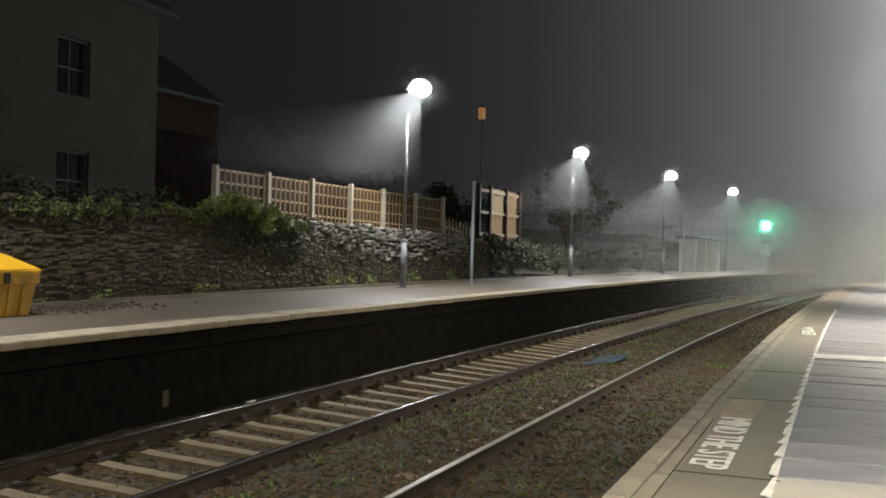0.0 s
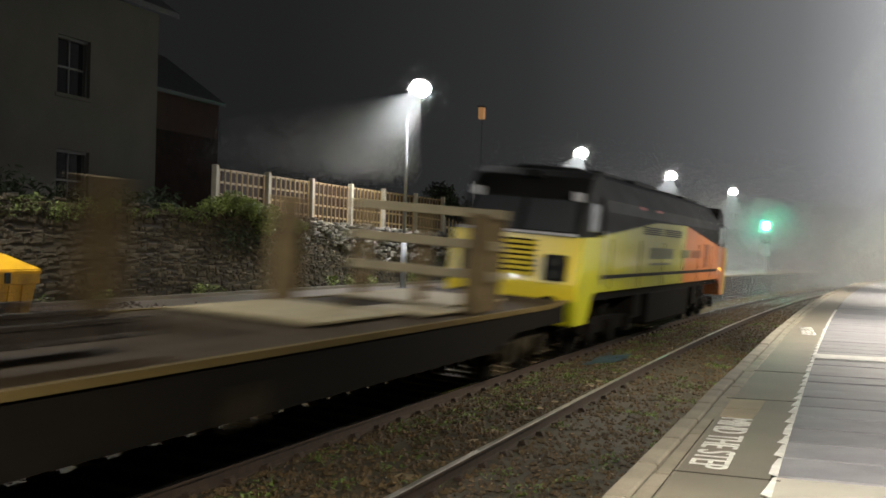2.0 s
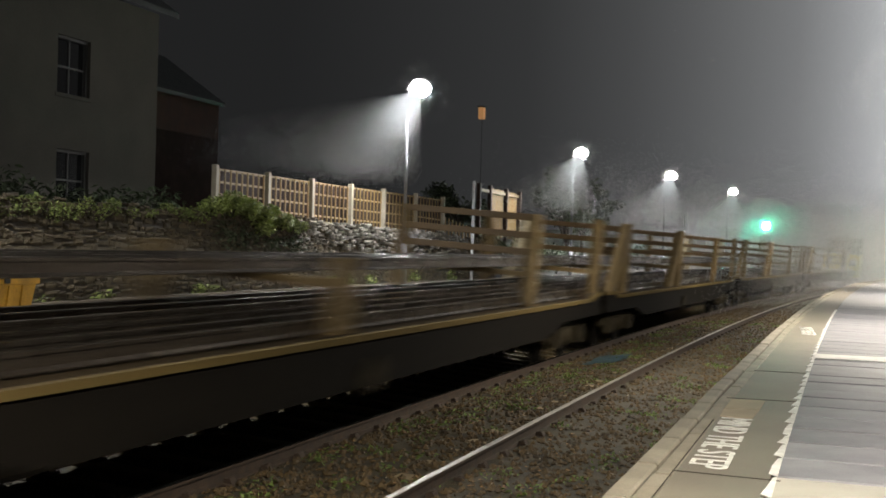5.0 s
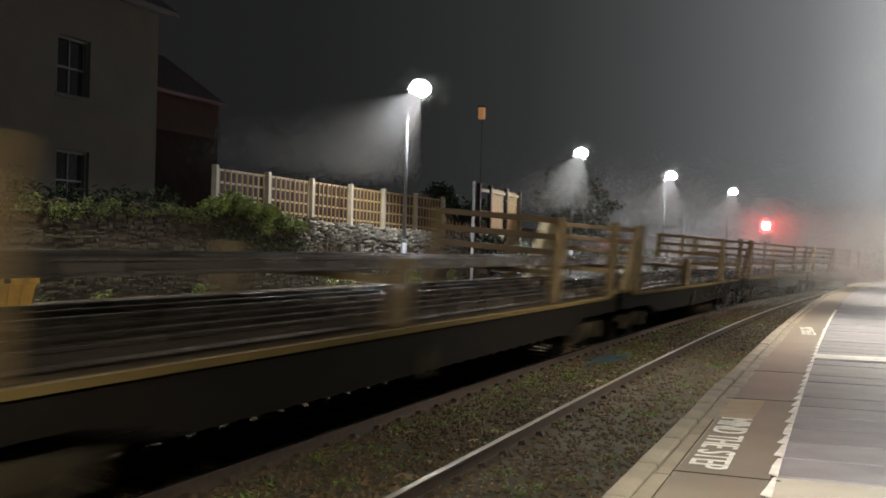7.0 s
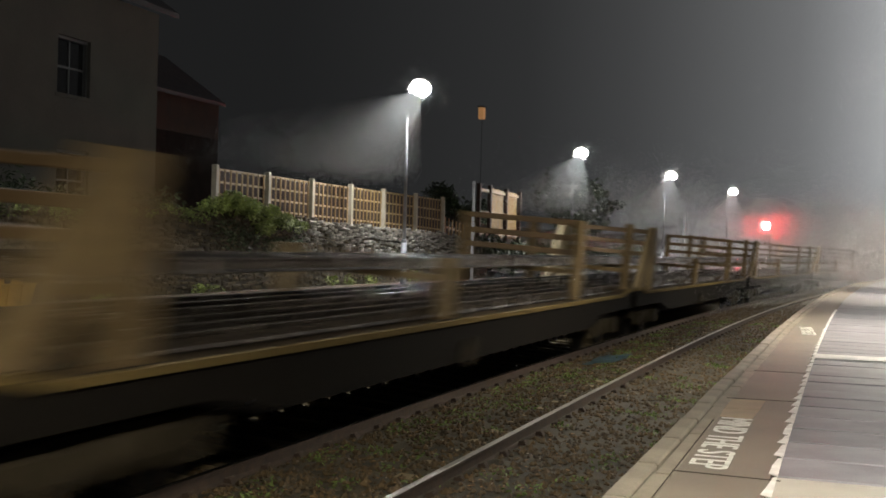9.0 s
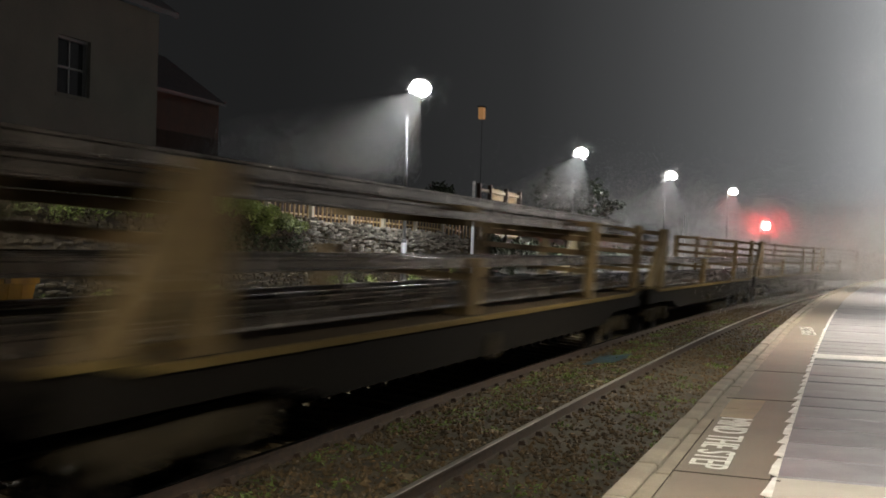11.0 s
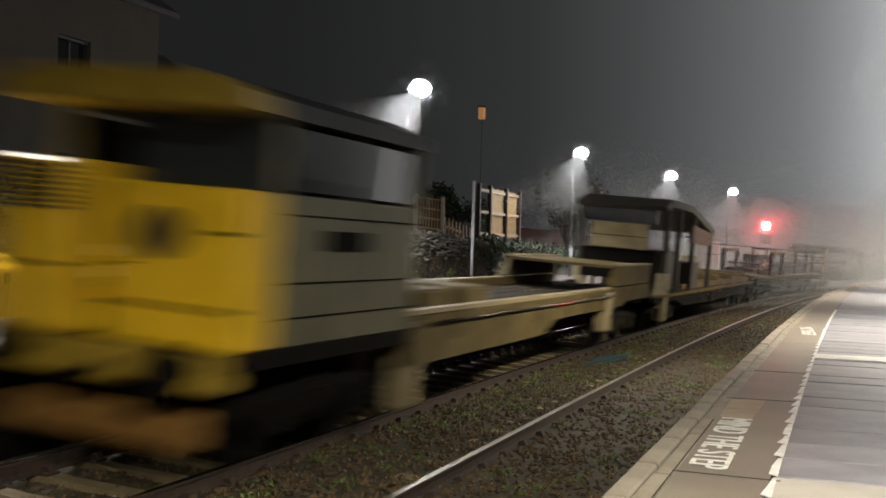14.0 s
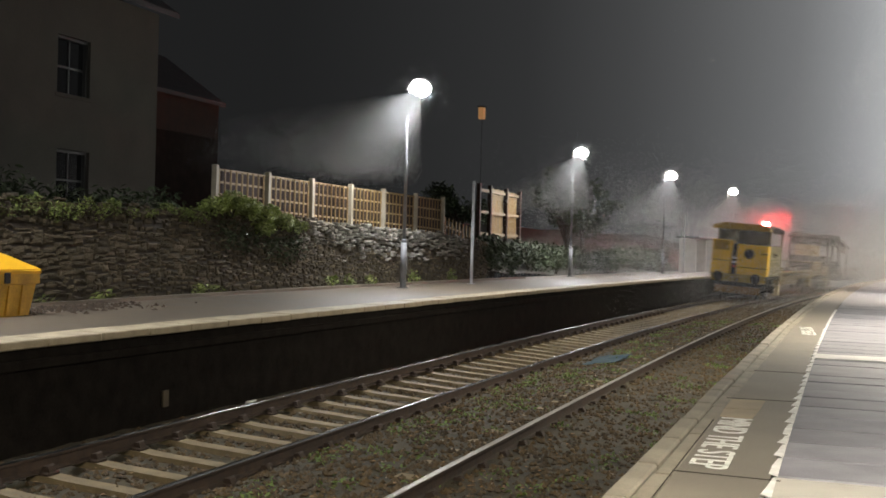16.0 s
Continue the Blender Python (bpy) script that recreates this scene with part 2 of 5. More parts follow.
RAIL_SHAPE = [(-0.07, -0.158), (0.07, -0.158), (0.07, -0.146), (0.012, -0.125), (0.010, -0.045), (0.035, -0.034), (0.035, -0.006),
              (0.026, 0.0), (-0.026, 0.0), (-0.035, -0.006), (-0.035, -0.034), (-0.010, -0.045), (-0.012, -0.125), (-0.07, -0.146)]
RAIL_MATS = [1, 1, 1, 1, 1, 1, 0, 0, 0, 1, 1, 1, 1, 1]


def sleeper_mesh():
    bm = bmesh.new()
    pts = [(-1.25, -0.36), (1.25, -0.36), (1.25, -0.165), (0.55, -0.165), (0.4, -0.172), (-0.4, -0.172), (-0.55, -0.165), (-1.25, -0.165)]
    prism(bm, pts, -0.10, 0.10, "y")
    return to_mesh("sleeper", bm, M_SLEEPER)


def chair_mesh():
    bm = bmesh.new()
    box(bm, -0.17, 0.17, -0.09, 0.09, -0.17, -0.135, 0.01)
    for s in (-1, 1):
        prism(bm, [(s * 0.16, -0.14), (s * 0.06, -0.14), (s * 0.07, -0.09), (s * 0.13, -0.085)], -0.05, 0.05, "y")
        tube(bm, (s * 0.11, -0.06, -0.10), (s * 0.11, 0.06, -0.09), 0.018, n=6)
    return to_mesh("rail_chair", bm, M_RUST)


SLEEPER, CHAIR = sleeper_mesh(), chair_mesh()


def railway_track(x, z, label, first, gap, head):
    t = thing("railway_track", label, "railway track", "pair of tracks", "structure")
    for s in (-1, 1):
        b = sweep(RAIL_SHAPE, steps(-14, END, 1.0), x + s * GAUGE / 2, z - s * CANT * GAUGE / 2, RAIL_MATS)
        part("rail", b, [head, M_RUST], t, "steel rail with a worn top and rusty sides")
    y = first - gap * math.ceil((first + 4) / gap)
    while y < 120:
        tilt = Matrix.Rotation(-heading(y), 4, "Z") @ Matrix.Rotation(math.atan(CANT), 4, "Y")
        sl = part("sleeper", SLEEPER, None, t, at=Matrix.Translation((x + bend(y), y, z)) @ tilt)
        if 4 < y < 42:
            for s in (-1, 1):
                part("rail_chair", CHAIR, None, sl, "rusty iron rail fastening", at=Matrix.Translation((s * GAUGE / 2, 0, 0)))
        y += gap
    return t


railway_track(TRACK_X, TRACK_Z, "canted track with pale concrete sleepers and shiny rails", 8.687, 0.7128, M_RAIL)
railway_track(NEAR_X, NEAR_Z, "track with sleepers sunk in ballast beside the platform", 8.3, 0.7128, M_RAIL_DULL)

# loose ballast stones, one joined scatter
rng = random.Random(4)


def stones_scatter(n_stones):
    verts, faces = [], []
    for _ in range(n_stones):
        y = 4.5 + 48 * rng.random() ** 1.9
        x = rng.uniform(FAR_EDGE + 0.05, NEAR_EDGE - 0.05)
        s = rng.uniform(0.018, 0.045)
        near_rail = min(abs(x - r) for r in (XA, XA + GAUGE, XC, XC + GAUGE))
        if near_rail < 0.09:
            continue
        z = ballast_height(x, y) + s * 0.25
        k = len(verts)
        a = rng.uniform(0, 6.28)
        for i, (dx, dy, dz) in enumerate(((1, 0, 0), (0, 1, 0), (-1, 0, 0), (0, -1, 0), (0.1, 0.1, 1), (0, 0, -1))):
            j = rng.uniform(0.65, 1.25) * s
            verts.append((x + bend(y) + j * (dx * math.cos(a) - dy * math.sin(a)), y + j * (dx * math.sin(a) + dy * math.cos(a)), z + j * dz * 0.8))
        for q in ((0, 1, 4), (1, 2, 4), (2, 3, 4), (3, 0, 4), (1, 0, 5), (2, 1, 5), (3, 2, 5), (0, 3, 5)):
            faces.append([k + i for i in q])
    me = bpy.data.meshes.new("ballast_stones")
    me.from_pydata(verts, [], faces)
    me.materials.append(M_STONES)
    return me


M_FALLEN = mat("fallen_leaf", (0.20, 0.115, 0.04), 0.7, vary=0.4, scale=6, fine=40, per_piece=0.8, bump=0)
M_PALE_STONE = mat("pale_stone", (0.26, 0.23, 0.18), 0.8, vary=0.3, scale=6, fine=40, per_piece=0.5)


def loose_bits(n, lo, hi, seed, material, name, label, flat):
    r = random.Random(seed)
    vs, fs = [], []
    for _ in range(n):
        y = 4.5 + 32 * r.random() ** 1.3
        x = r.uniform(FAR_EDGE + 0.1, NEAR_EDGE - 0.1)
        if min(abs(x - q) for q in (XA, XB, XC, XD)) < 0.1:
            continue
        s, a, k = r.uniform(lo, hi), r.uniform(0, 6.28), len(vs)
        z = ballast_height(x, y) + (0.035 if flat else 0.02)
        for dx, dy, dz in ((1, 0, 0), (0, 0.6, 0.1), (-1, 0, 0), (0, -0.6, 0.1), (0, 0, 0.25 if flat else 0.7)):
            j = s * r.uniform(0.7, 1.2)
            vs.append((x + bend(y) + j * (dx * math.cos(a) - dy * math.sin(a)), y + j * (dx * math.sin(a) + dy * math.cos(a)), z + j * dz))
        fs += [[k + i for i in q] for q in ((0, 1, 4), (1, 2, 4), (2, 3, 4), (3, 0, 4))]
    me = bpy.data.meshes.new(name)
    me.from_pydata(vs, [], fs)
    me.materials.append(material)
    tagged(new(name, me), label, name.replace("_", " "), kind="stuff")


loose_bits(2400, 0.016, 0.036, 2, M_FALLEN, "fallen_leaves", "scattered brown and yellow fallen leaves on the ballast", True)
loose_bits(420, 0.015, 0.03, 3, M_PALE_STONE, "pale_stones", "scattered pale stone chips among the ballast", False)
ob = new("ballast_stones", stones_scatter(30000))
tagged(ob, "loose angular brown ballast stones", "ballast stones", kind="stuff")

# far platform: body, asphalt, edge slabs
WALL_X = [(-14, -11.3), (14, -11.72), (24, -12.0), (60, -12.0), (END, -12.0)]


def wall_offset(y):
    for (a, p), (b, q) in zip(WALL_X, WALL_X[1:]):
        if y <= b:
            return p + (q - p) * (y - a) / (b - a)
    return WALL_X[-1][1]


ys = steps(-14, END, 1.0)
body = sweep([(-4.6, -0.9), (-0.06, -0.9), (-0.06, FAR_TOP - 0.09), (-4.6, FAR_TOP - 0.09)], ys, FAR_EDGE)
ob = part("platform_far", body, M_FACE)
tagged(ob, "near-black platform side wall below a pale edge", "platform", kind="structure")
top = sweep([(-4.6, FAR_TOP - 0.085), (-0.5, FAR_TOP - 0.085), (-0.5, FAR_TOP), (-4.6, FAR_TOP)], ys, FAR_EDGE)
ob_far_top = part("pavement_far", top, M_ASPHALT)
tagged(ob_far_top, "damp dark asphalt surface of the far platform", "pavement", kind="structure")


def coping(x, z, width, length, first, last, parent, material, side):
    """Edge slabs laid one after another with open joints."""
    y = first
    r = random.Random(7)
    bm = bmesh.new()
    box(bm, -width / 2, width / 2, -length / 2 + 0.006, length / 2 - 0.006, -0.085, 0.004, 0.012)
    me = to_mesh("coping_slab", bm, material)
    while y < last:
        part("coping_slab", me, None, parent, at=Matrix.Translation((x + bend(y) + side * width / 2 + r.uniform(-0.008, 0.008), y, z + r.uniform(-0.005, 0.004)))
             @ Matrix.Rotation(-heading(y) + r.uniform(-0.006, 0.006), 4, "Z"))
        y += length


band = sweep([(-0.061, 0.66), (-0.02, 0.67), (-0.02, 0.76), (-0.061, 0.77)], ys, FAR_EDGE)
tagged(part("string_course", band, M_FACE), "near-black stone ledge along the platform side", "ledge", kind="structure")
coping(FAR_EDGE, FAR_TOP, 0.50, 0.9, -6, 110, ob_far_top, M_COPING, -1)

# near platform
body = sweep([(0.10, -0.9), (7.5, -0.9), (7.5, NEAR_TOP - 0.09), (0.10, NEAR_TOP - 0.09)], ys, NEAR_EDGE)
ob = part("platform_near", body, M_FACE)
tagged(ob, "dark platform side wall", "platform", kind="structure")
strip = sweep([(0.24, NEAR_TOP - 0.085), (0.715, NEAR_TOP - 0.085), (0.715, NEAR_TOP), (0.24, NEAR_TOP)], ys, NEAR_EDGE)
ob_near_top = part("pavement_near", strip, M_ASPHALT_NEAR)
tagged(ob_near_top, "worn grey-brown asphalt strip along the platform edge", "pavement", kind="structure")
coping(NEAR_EDGE, NEAR_TOP, 0.12, 0.9, -6, 60, ob_near_top, M_COPING_NEAR, 1)
coping(NEAR_EDGE + 0.135, NEAR_TOP, 0.10, 1.4, -6, 60, ob_near_top, M_COPING_NEAR, 1)
bed = sweep([(0.715, NEAR_TOP - 0.085), (7.5, NEAR_TOP - 0.085), (7.5, NEAR_TOP - 0.03), (0.715, NEAR_TOP - 0.03)], ys, NEAR_EDGE)
ob_bed = part("pavement_slabs", bed, M_MORTAR)
tagged(ob_bed, "grey paving slabs with dark joints", "pavement", kind="structure")


def slab_mesh(w, l, material, name="paving_slab"):
    bm = bmesh.new()
    box(bm, -w / 2 + 0.010, w / 2 - 0.010, -l / 2 + 0.010, l / 2 - 0.010, -0.03, 0.0, 0.010)
    return to_mesh(name, bm, material)


SLABS = {w: slab_mesh(w, 0.59, M_SLAB) for w in (1.1, 1.35, 1.6)}
SLAB_END = slab_mesh(1.5, 1.1, M_SLAB_PALE)
r = random.Random(11)
y, row = 6.4, 0
while y < 30:
    x, i = NEAR_EDGE + 0.72, 0
    while x < 3.2:
        w = (1.1, 1.35, 1.6)[(row * 2 + i * 5) % 3]
        part("paving_slab", SLABS[w], None, ob_bed, at=Matrix.Translation((x + w / 2 + bend(y), y, NEAR_TOP + r.uniform(-0.004, 0.003))) @ Matrix.Rotation(r.uniform(-0.006, 0.006), 4, "Z"))
        x += w
        i += 1
    y += 0.6
    row += 1
for i in range(3):
    part("paving_slab", SLAB_END, None, ob_bed, "pale smooth paving slab", at=Matrix.Translation((NEAR_EDGE + 0.72 + 0.75 + 1.5 * i, 5.54, NEAR_TOP)))
far_slabs = sweep([(0.715, NEAR_TOP - 0.03), (7.5, NEAR_TOP - 0.03), (7.5, NEAR_TOP - 0.002), (0.715, NEAR_TOP - 0.002)], steps(29.8, END, 1), NEAR_EDGE)
part("paving", far_slabs, M_SLAB, ob_bed)
back = sweep([(0.715, NEAR_TOP - 0.03), (7.5, NEAR_TOP - 0.03), (7.5, NEAR_TOP - 0.002), (0.715, NEAR_TOP - 0.002)], steps(-14, 4.9, 1), NEAR_EDGE)
part("paving", back, M_SLAB, ob_bed)


def flat_mark(name, pts, z, material, label, h=0.004):
    bm = bmesh.new()
    prism(bm, pts, z, z + h, "z")
    ob = part(name, bm, material)
    tagged(ob, label, "painted marking", kind="structure")
    return ob


# white line across the platform, buff repair patches
flat_mark("painted_line", [(-0.21, 13.40), (3.2, 13.46), (3.2, 14.06), (-0.21, 14.0)], NEAR_TOP + 0.004, M_PAINT, "white painted line across the paving")
flat_mark("repair_patch", [(-0.76, 8.62), (-0.51, 8.66), (-0.50, 9.22), (-0.75, 9.18)], NEAR_TOP, M_PATCH, "buff mortar repair patch in the asphalt")
flat_mark("repair_patch", [(-0.75, 8.16), (-0.53, 8.16), (-0.51, 8.64), (-0.76, 8.60)], NEAR_TOP - 0.001, M_PATCH, "buff mortar repair patch in the asphalt")
for pts in ([(-0.80, 9.25), (-0.24, 9.30), (-0.24, 9.325), (-0.80, 9.275)], [(-0.79, 11.6), (-0.22, 11.62), (-0.22, 11.64), (-0.79, 11.62)], [(-0.79, 6.0), (-0.24, 5.97), (-0.24, 5.99), (-0.79, 6.02)],
            [(-0.79, 4.0), (-0.785, 4.0), (-0.77, 8.0), (-0.78, 8.0)]):
    flat_mark("asphalt_joint", pts, NEAR_TOP - 0.0005, M_MORTAR, "dark joint in the platform asphalt", 0.003)
# flaking white paint along the slab edge
r = random.Random(5)
y = 5.0
while y < 26:
    w = r.uniform(0.35, 0.62)
    x = NEAR_EDGE + 0.72 + bend(y)
    d = 0.038
    flat_mark("paint_flake", [(x + 0.03, y), (x + 0.03, y + w * 0.96), (x + 0.01 * r.random(), y + w * 0.9), (x - r.uniform(0.1, 0.4) * d, y + 0.5 * w), (x - r.uniform(0.4, 0.9) * d, y + 0.1 * w)], NEAR_TOP + 0.004, M_PAINT, "flaking white edge paint on the slabs")
    y += w


def painted_words(text, x, y, length, height, turn):
    cu = bpy.data.curves.new("painted_words", "FONT")
    cu.body, cu.size, cu.extrude, cu.align_x, cu.align_y = text, 1.0, 0.002, "CENTER", "CENTER"
    tmp = bpy.data.objects.new("painted_words", cu)
    scene.collection.objects.link(tmp)
    bpy.context.view_layer.update()
    me = bpy.data.meshes.new_from_object(tmp.evaluated_get(bpy.context.evaluated_depsgraph_get()))
    bpy.data.objects.remove(tmp)
    lo = [min(v.co[i] for v in me.vertices) for i in (0, 1)]
    hi = [max(v.co[i] for v in me.vertices) for i in (0, 1)]
    for v in me.vertices:
        v.co.x = (v.co.x - (lo[0] + hi[0]) / 2) * length / (hi[0] - lo[0])
        v.co.y = (v.co.y - (lo[1] + hi[1]) / 2) * height / (hi[1] - lo[1])
    me.materials.clear()
    me.materials.append(M_PAINT)
    ob = new("painted_words", me)
    ob.matrix_basis = Matrix.Translation((x, y, NEAR_TOP + 0.005)) @ Matrix.Rotation(turn, 4, "Z")
    return tagged(ob, "white painted warning words on the platform edge", "painted words", kind="structure")


painted_words("MIND THE STEP", -0.625, 7.12, 1.96, 0.215, radians(-90))
painted_words("MIND THE STEP", -0.40, 18.3, 1.9, 0.2, radians(-87))

# ---------------------------------------------------------------- retaining wall and what grows on it
WALL_END = 37.0
WALL_TOPS = [(-14, 2.62), (20, 2.62), (24, 2.60), (27, 2.53), (33, 2.46), (36, 2.30), (40, 2.25)]


def wall_top(y):
    for (a, p), (b, q) in zip(WALL_TOPS, WALL_TOPS[1:]):
        if y <= b:
            return p + (q - p) * (y - a) / (b - a)
    return WALL_TOPS[-1][1]


bm = bmesh.new()
wys = steps(-14, WALL_END, 1)
rings = []
for y in wys:
    x = wall_offset(y) + bend(y)
    rings.append([bm.verts.new(c) for c in ((x, y, 0.9), (x - 0.05, y, wall_top(y) - 0.05), (x - 0.5, y, wall_top(y) - 0.05), (x - 0.5, y, 0.9))])
for a, b in zip(rings, rings[1:]):
    for i in range(4):
        bm.faces.new((a[i], a[(i + 1) % 4], b[(i + 1) % 4], b[i]))
bm.faces.new(rings[0]), bm.faces.new(rings[-1][::-1])
bmesh.ops.recalc_face_normals(bm, faces=bm.faces)
wall = part("wall_retaining", bm, M_MORTAR)
tagged(wall, "old rubble stone retaining wall with mossy top behind the platform", "wall", kind="structure")


def stone_verts(r, l, h, d):
    """A rough block, eight corners pushed about, with a raised face."""
    vs = []
    for sx in (0, 1):
        for sy in (-1, 1):
            for sz in (-1, 1):
                k = r.uniform(0.46, 0.52) if sx == 0 else 0.5 - r.uniform(0.06, 0.24)
                j = r.uniform(0.46, 0.52) if sx == 0 else 0.5 - r.uniform(0.06, 0.24)
                vs.append((d * r.uniform(0.4, 1.1) if sx else -0.03, sy * l * k, sz * h * j))
    vs.append((d * r.uniform(1.0, 1.7), r.uniform(-0.2, 0.2) * l, r.uniform(-0.2, 0.25) * h))
    return vs


STONE_FACES = ((0, 1, 3, 2), (0, 4, 5, 1), (1, 5, 7, 3), (3, 7, 6, 2), (2, 6, 4, 0), (4, 8, 5), (5, 8, 7), (7, 8, 6), (6, 8, 4))


def pick_mesh(i, pale):
    r = random.Random(100 + i)
    me = bpy.data.meshes.new("wall_stone")
    me.from_pydata(stone_verts(r, 1, 1, 1), [], STONE_FACES)
    me.materials.append(M_WALL_PALE if pale else M_WALL_STONE)
    return me


PICKS = [pick_mesh(i, False) for i in range(8)]
r = random.Random(21)
rest = ([], []), ([], [])
count = 0
z = 0.93
while z < 2.6:
    h = r.uniform(0.05, 0.10)
    y = 8.0
    while y < WALL_END:
        l = r.choice((r.uniform(0.08, 0.2), r.uniform(0.14, 0.32), r.uniform(0.2, 0.45)))
        hh = h * r.uniform(0.65, 1.5)
        lift = r.uniform(-0.045, 0.045)
        top_here = wall_top(y)
        if z + h * 0.5 < top_here:
            x = wall_offset(y) + bend(y) - 0.05 * (z - 0.9) / 1.7
            d = r.uniform(0.012, 0.04)
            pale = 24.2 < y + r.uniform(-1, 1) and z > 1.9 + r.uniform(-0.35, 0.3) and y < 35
            if 12.6 < y < 19.0 and z > 1.35 and count < 300 and not pale:
                part("wall_stone", r.choice(PICKS), None, wall, at=Matrix.Translation((x, y + l / 2, z + h / 2 + lift))
                     @ Matrix.Rotation(r.uniform(-0.09, 0.09), 4, "X") @ Matrix.Diagonal((d, l, hh, 1)))
                count += 1
            else:
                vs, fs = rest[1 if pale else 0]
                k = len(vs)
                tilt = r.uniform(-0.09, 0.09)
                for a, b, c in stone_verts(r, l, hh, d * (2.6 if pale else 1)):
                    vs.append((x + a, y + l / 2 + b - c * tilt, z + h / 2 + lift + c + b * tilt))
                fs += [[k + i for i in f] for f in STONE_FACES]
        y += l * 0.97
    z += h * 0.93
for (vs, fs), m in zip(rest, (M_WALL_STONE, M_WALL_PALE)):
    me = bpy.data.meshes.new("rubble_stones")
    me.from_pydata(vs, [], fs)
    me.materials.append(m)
    o = new("rubble_stones", me)
    o.parent = wall
    o["kind"] = "stuff"

# ground behind the wall and the bank beyond its end
bm = bmesh.new()
grid = []
for y in steps(-14, END, 2.0):
    row = []
    for k in range(14):
        off = -12.35 - 3.0 * k
        zt = wall_top(min(y, 40)) - 0.12 + 0.02 * k
        if y > WALL_END - 1:
            s = min(1, (y - WALL_END + 1) / 3)
            zt = zt * (1 - s) + s * (1.0 + min(2.4, 0.9 * k) + 0.25 * noise.noise((off, y * 0.3, 1)))
        row.append(bm.verts.new((off + bend(y), y, zt)))
    grid.append(row)
for a, b in zip(grid, grid[1:]):
    for i in range(13):
        bm.faces.new((a[i], b[i], b[i + 1], a[i + 1]))
ob = part("bank", bm, M_EARTH)
tagged(ob, "dark earth bank and garden ground behind the wall", "bank", kind="structure")

# kerb along the platform's back
kerb = bmesh.new()
ring = []
for y in steps(-14, 40, 1):
    x = wall_offset(y) + bend(y) + 0.42
    ring.append([kerb.verts.new(c) for c in ((x, y, 0.95), (x, y, 1.03), (x - 0.09, y, 1.035), (x - 0.09, y, 0.95))])
for a, b in zip(ring, ring[1:]):
    for i in range(4):
        kerb.faces.new((a[i], a[(i + 1) % 4], b[(i + 1) % 4], b[i]))
bmesh.ops.recalc_face_normals(kerb, faces=kerb.faces)
ob = part("kerb", kerb, M_ASPHALT)
tagged(ob, "thin concrete edging kerb at the platform's back", "kerb", kind="structure")


def leaf_cloud(bm, centre, size, n, leaf, r, droop=0.0):
    """Many small bent leaves within an uneven cloud."""
    for _ in range(n):
        d = Vector((r.gauss(0, 1), r.gauss(0, 1), r.gauss(0, 1)))
        d = d.normalized() * r.random() ** 0.45
        c = Vector(centre) + Vector((d.x * size[0], d.y * size[1], d.z * size[2]))
        s = leaf * r.uniform(0.6, 1.3)
        t = Euler((r.uniform(-0.9, 0.9), r.uniform(-0.9, 0.9) + droop, r.uniform(0, 6.28))).to_matrix()
        vs = [bm.verts.new(c + t @ Vector(p) * s) for p in ((-1, 0, 0), (0, -0.45, 0.12), (1, 0, -0.1), (0, 0.45, 0.12))]
        bm.faces.new((vs[0], vs[1], vs[2]))
        bm.faces.new((vs[0], vs[2], vs[3]))


def bush(name, clouds, leaf, label, material, seed, category="bush", stems=5, base_z=None):
    r = random.Random(seed)
    bm, sm = bmesh.new(), bmesh.new()
    for c, size, n in clouds:
        leaf_cloud(bm, c, size, n, leaf, r)
        for _ in range(stems):
            e = Vector(c) + Vector((r.uniform(-1, 1) * size[0] * 0.7, r.uniform(-1, 1) * size[1] * 0.7, r.uniform(-0.2, 0.7) * size[2]))
            tube(sm, (c[0], c[1], (base_z if base_z is not None else c[2] - size[2])), e, 0.012, 0.005, n=5)
    t = thing(name, label, category)
    part("stem_tangle", sm, M_BARK, t)["kind"] = "stuff"
    part("leaves", bm, material, t)["kind"] = "stuff"
    return t


def on_wall(y, back=0.2):
    return wall_offset(y) + bend(y) - back


r = random.Random(31)
for y0, y1, h, n, name in ((13.0, 14.7, 0.20, 420, "ivy"), (14.9, 16.3, 0.17, 380, "ivy"), (18.5, 19.3, 0.16, 200, "ivy"), (16.3, 18.6, 0.11, 360, "ivy")):
    clouds = [((on_wall(y, 0.02), y, wall_top(y) + h * r.uniform(-1.2, -0.1)), (0.14, 0.24, h), n // 3) for y in steps(y0, y1, (y1 - y0) / 4)]
    bush("wall_plant", clouds, 0.034, "trailing green weeds along the wall top", M_LEAF, int(y0 * 10), "plant", 2)
bush("shrub", [((on_wall(y, -0.05), y, z), (0.3, 0.42, s), n * 2) for y, z, s, n in
               ((19.6, 2.72, 0.20, 190), (20.3, 2.80, 0.28, 300), (21.0, 2.72, 0.26, 300), (21.8, 2.66, 0.22, 260), (22.5, 2.52, 0.2, 220), (23.2, 2.42, 0.2, 160), (21.6, 2.35, 0.2, 160))],
     0.055, "leafy green shrub spilling over the stone wall", M_LEAF, 3, stems=6)
bush("shrub", [((on_wall(y, -0.02), y, z), (0.16, 0.6, 0.4), 170) for y, z in ((21.0, 2.1), (22.0, 2.0), (22.8, 1.8), (23.4, 2.0), (20.2, 2.2))],
     0.06, "dark ivy hanging down the stone wall", M_LEAF_DARK, 8, stems=3)
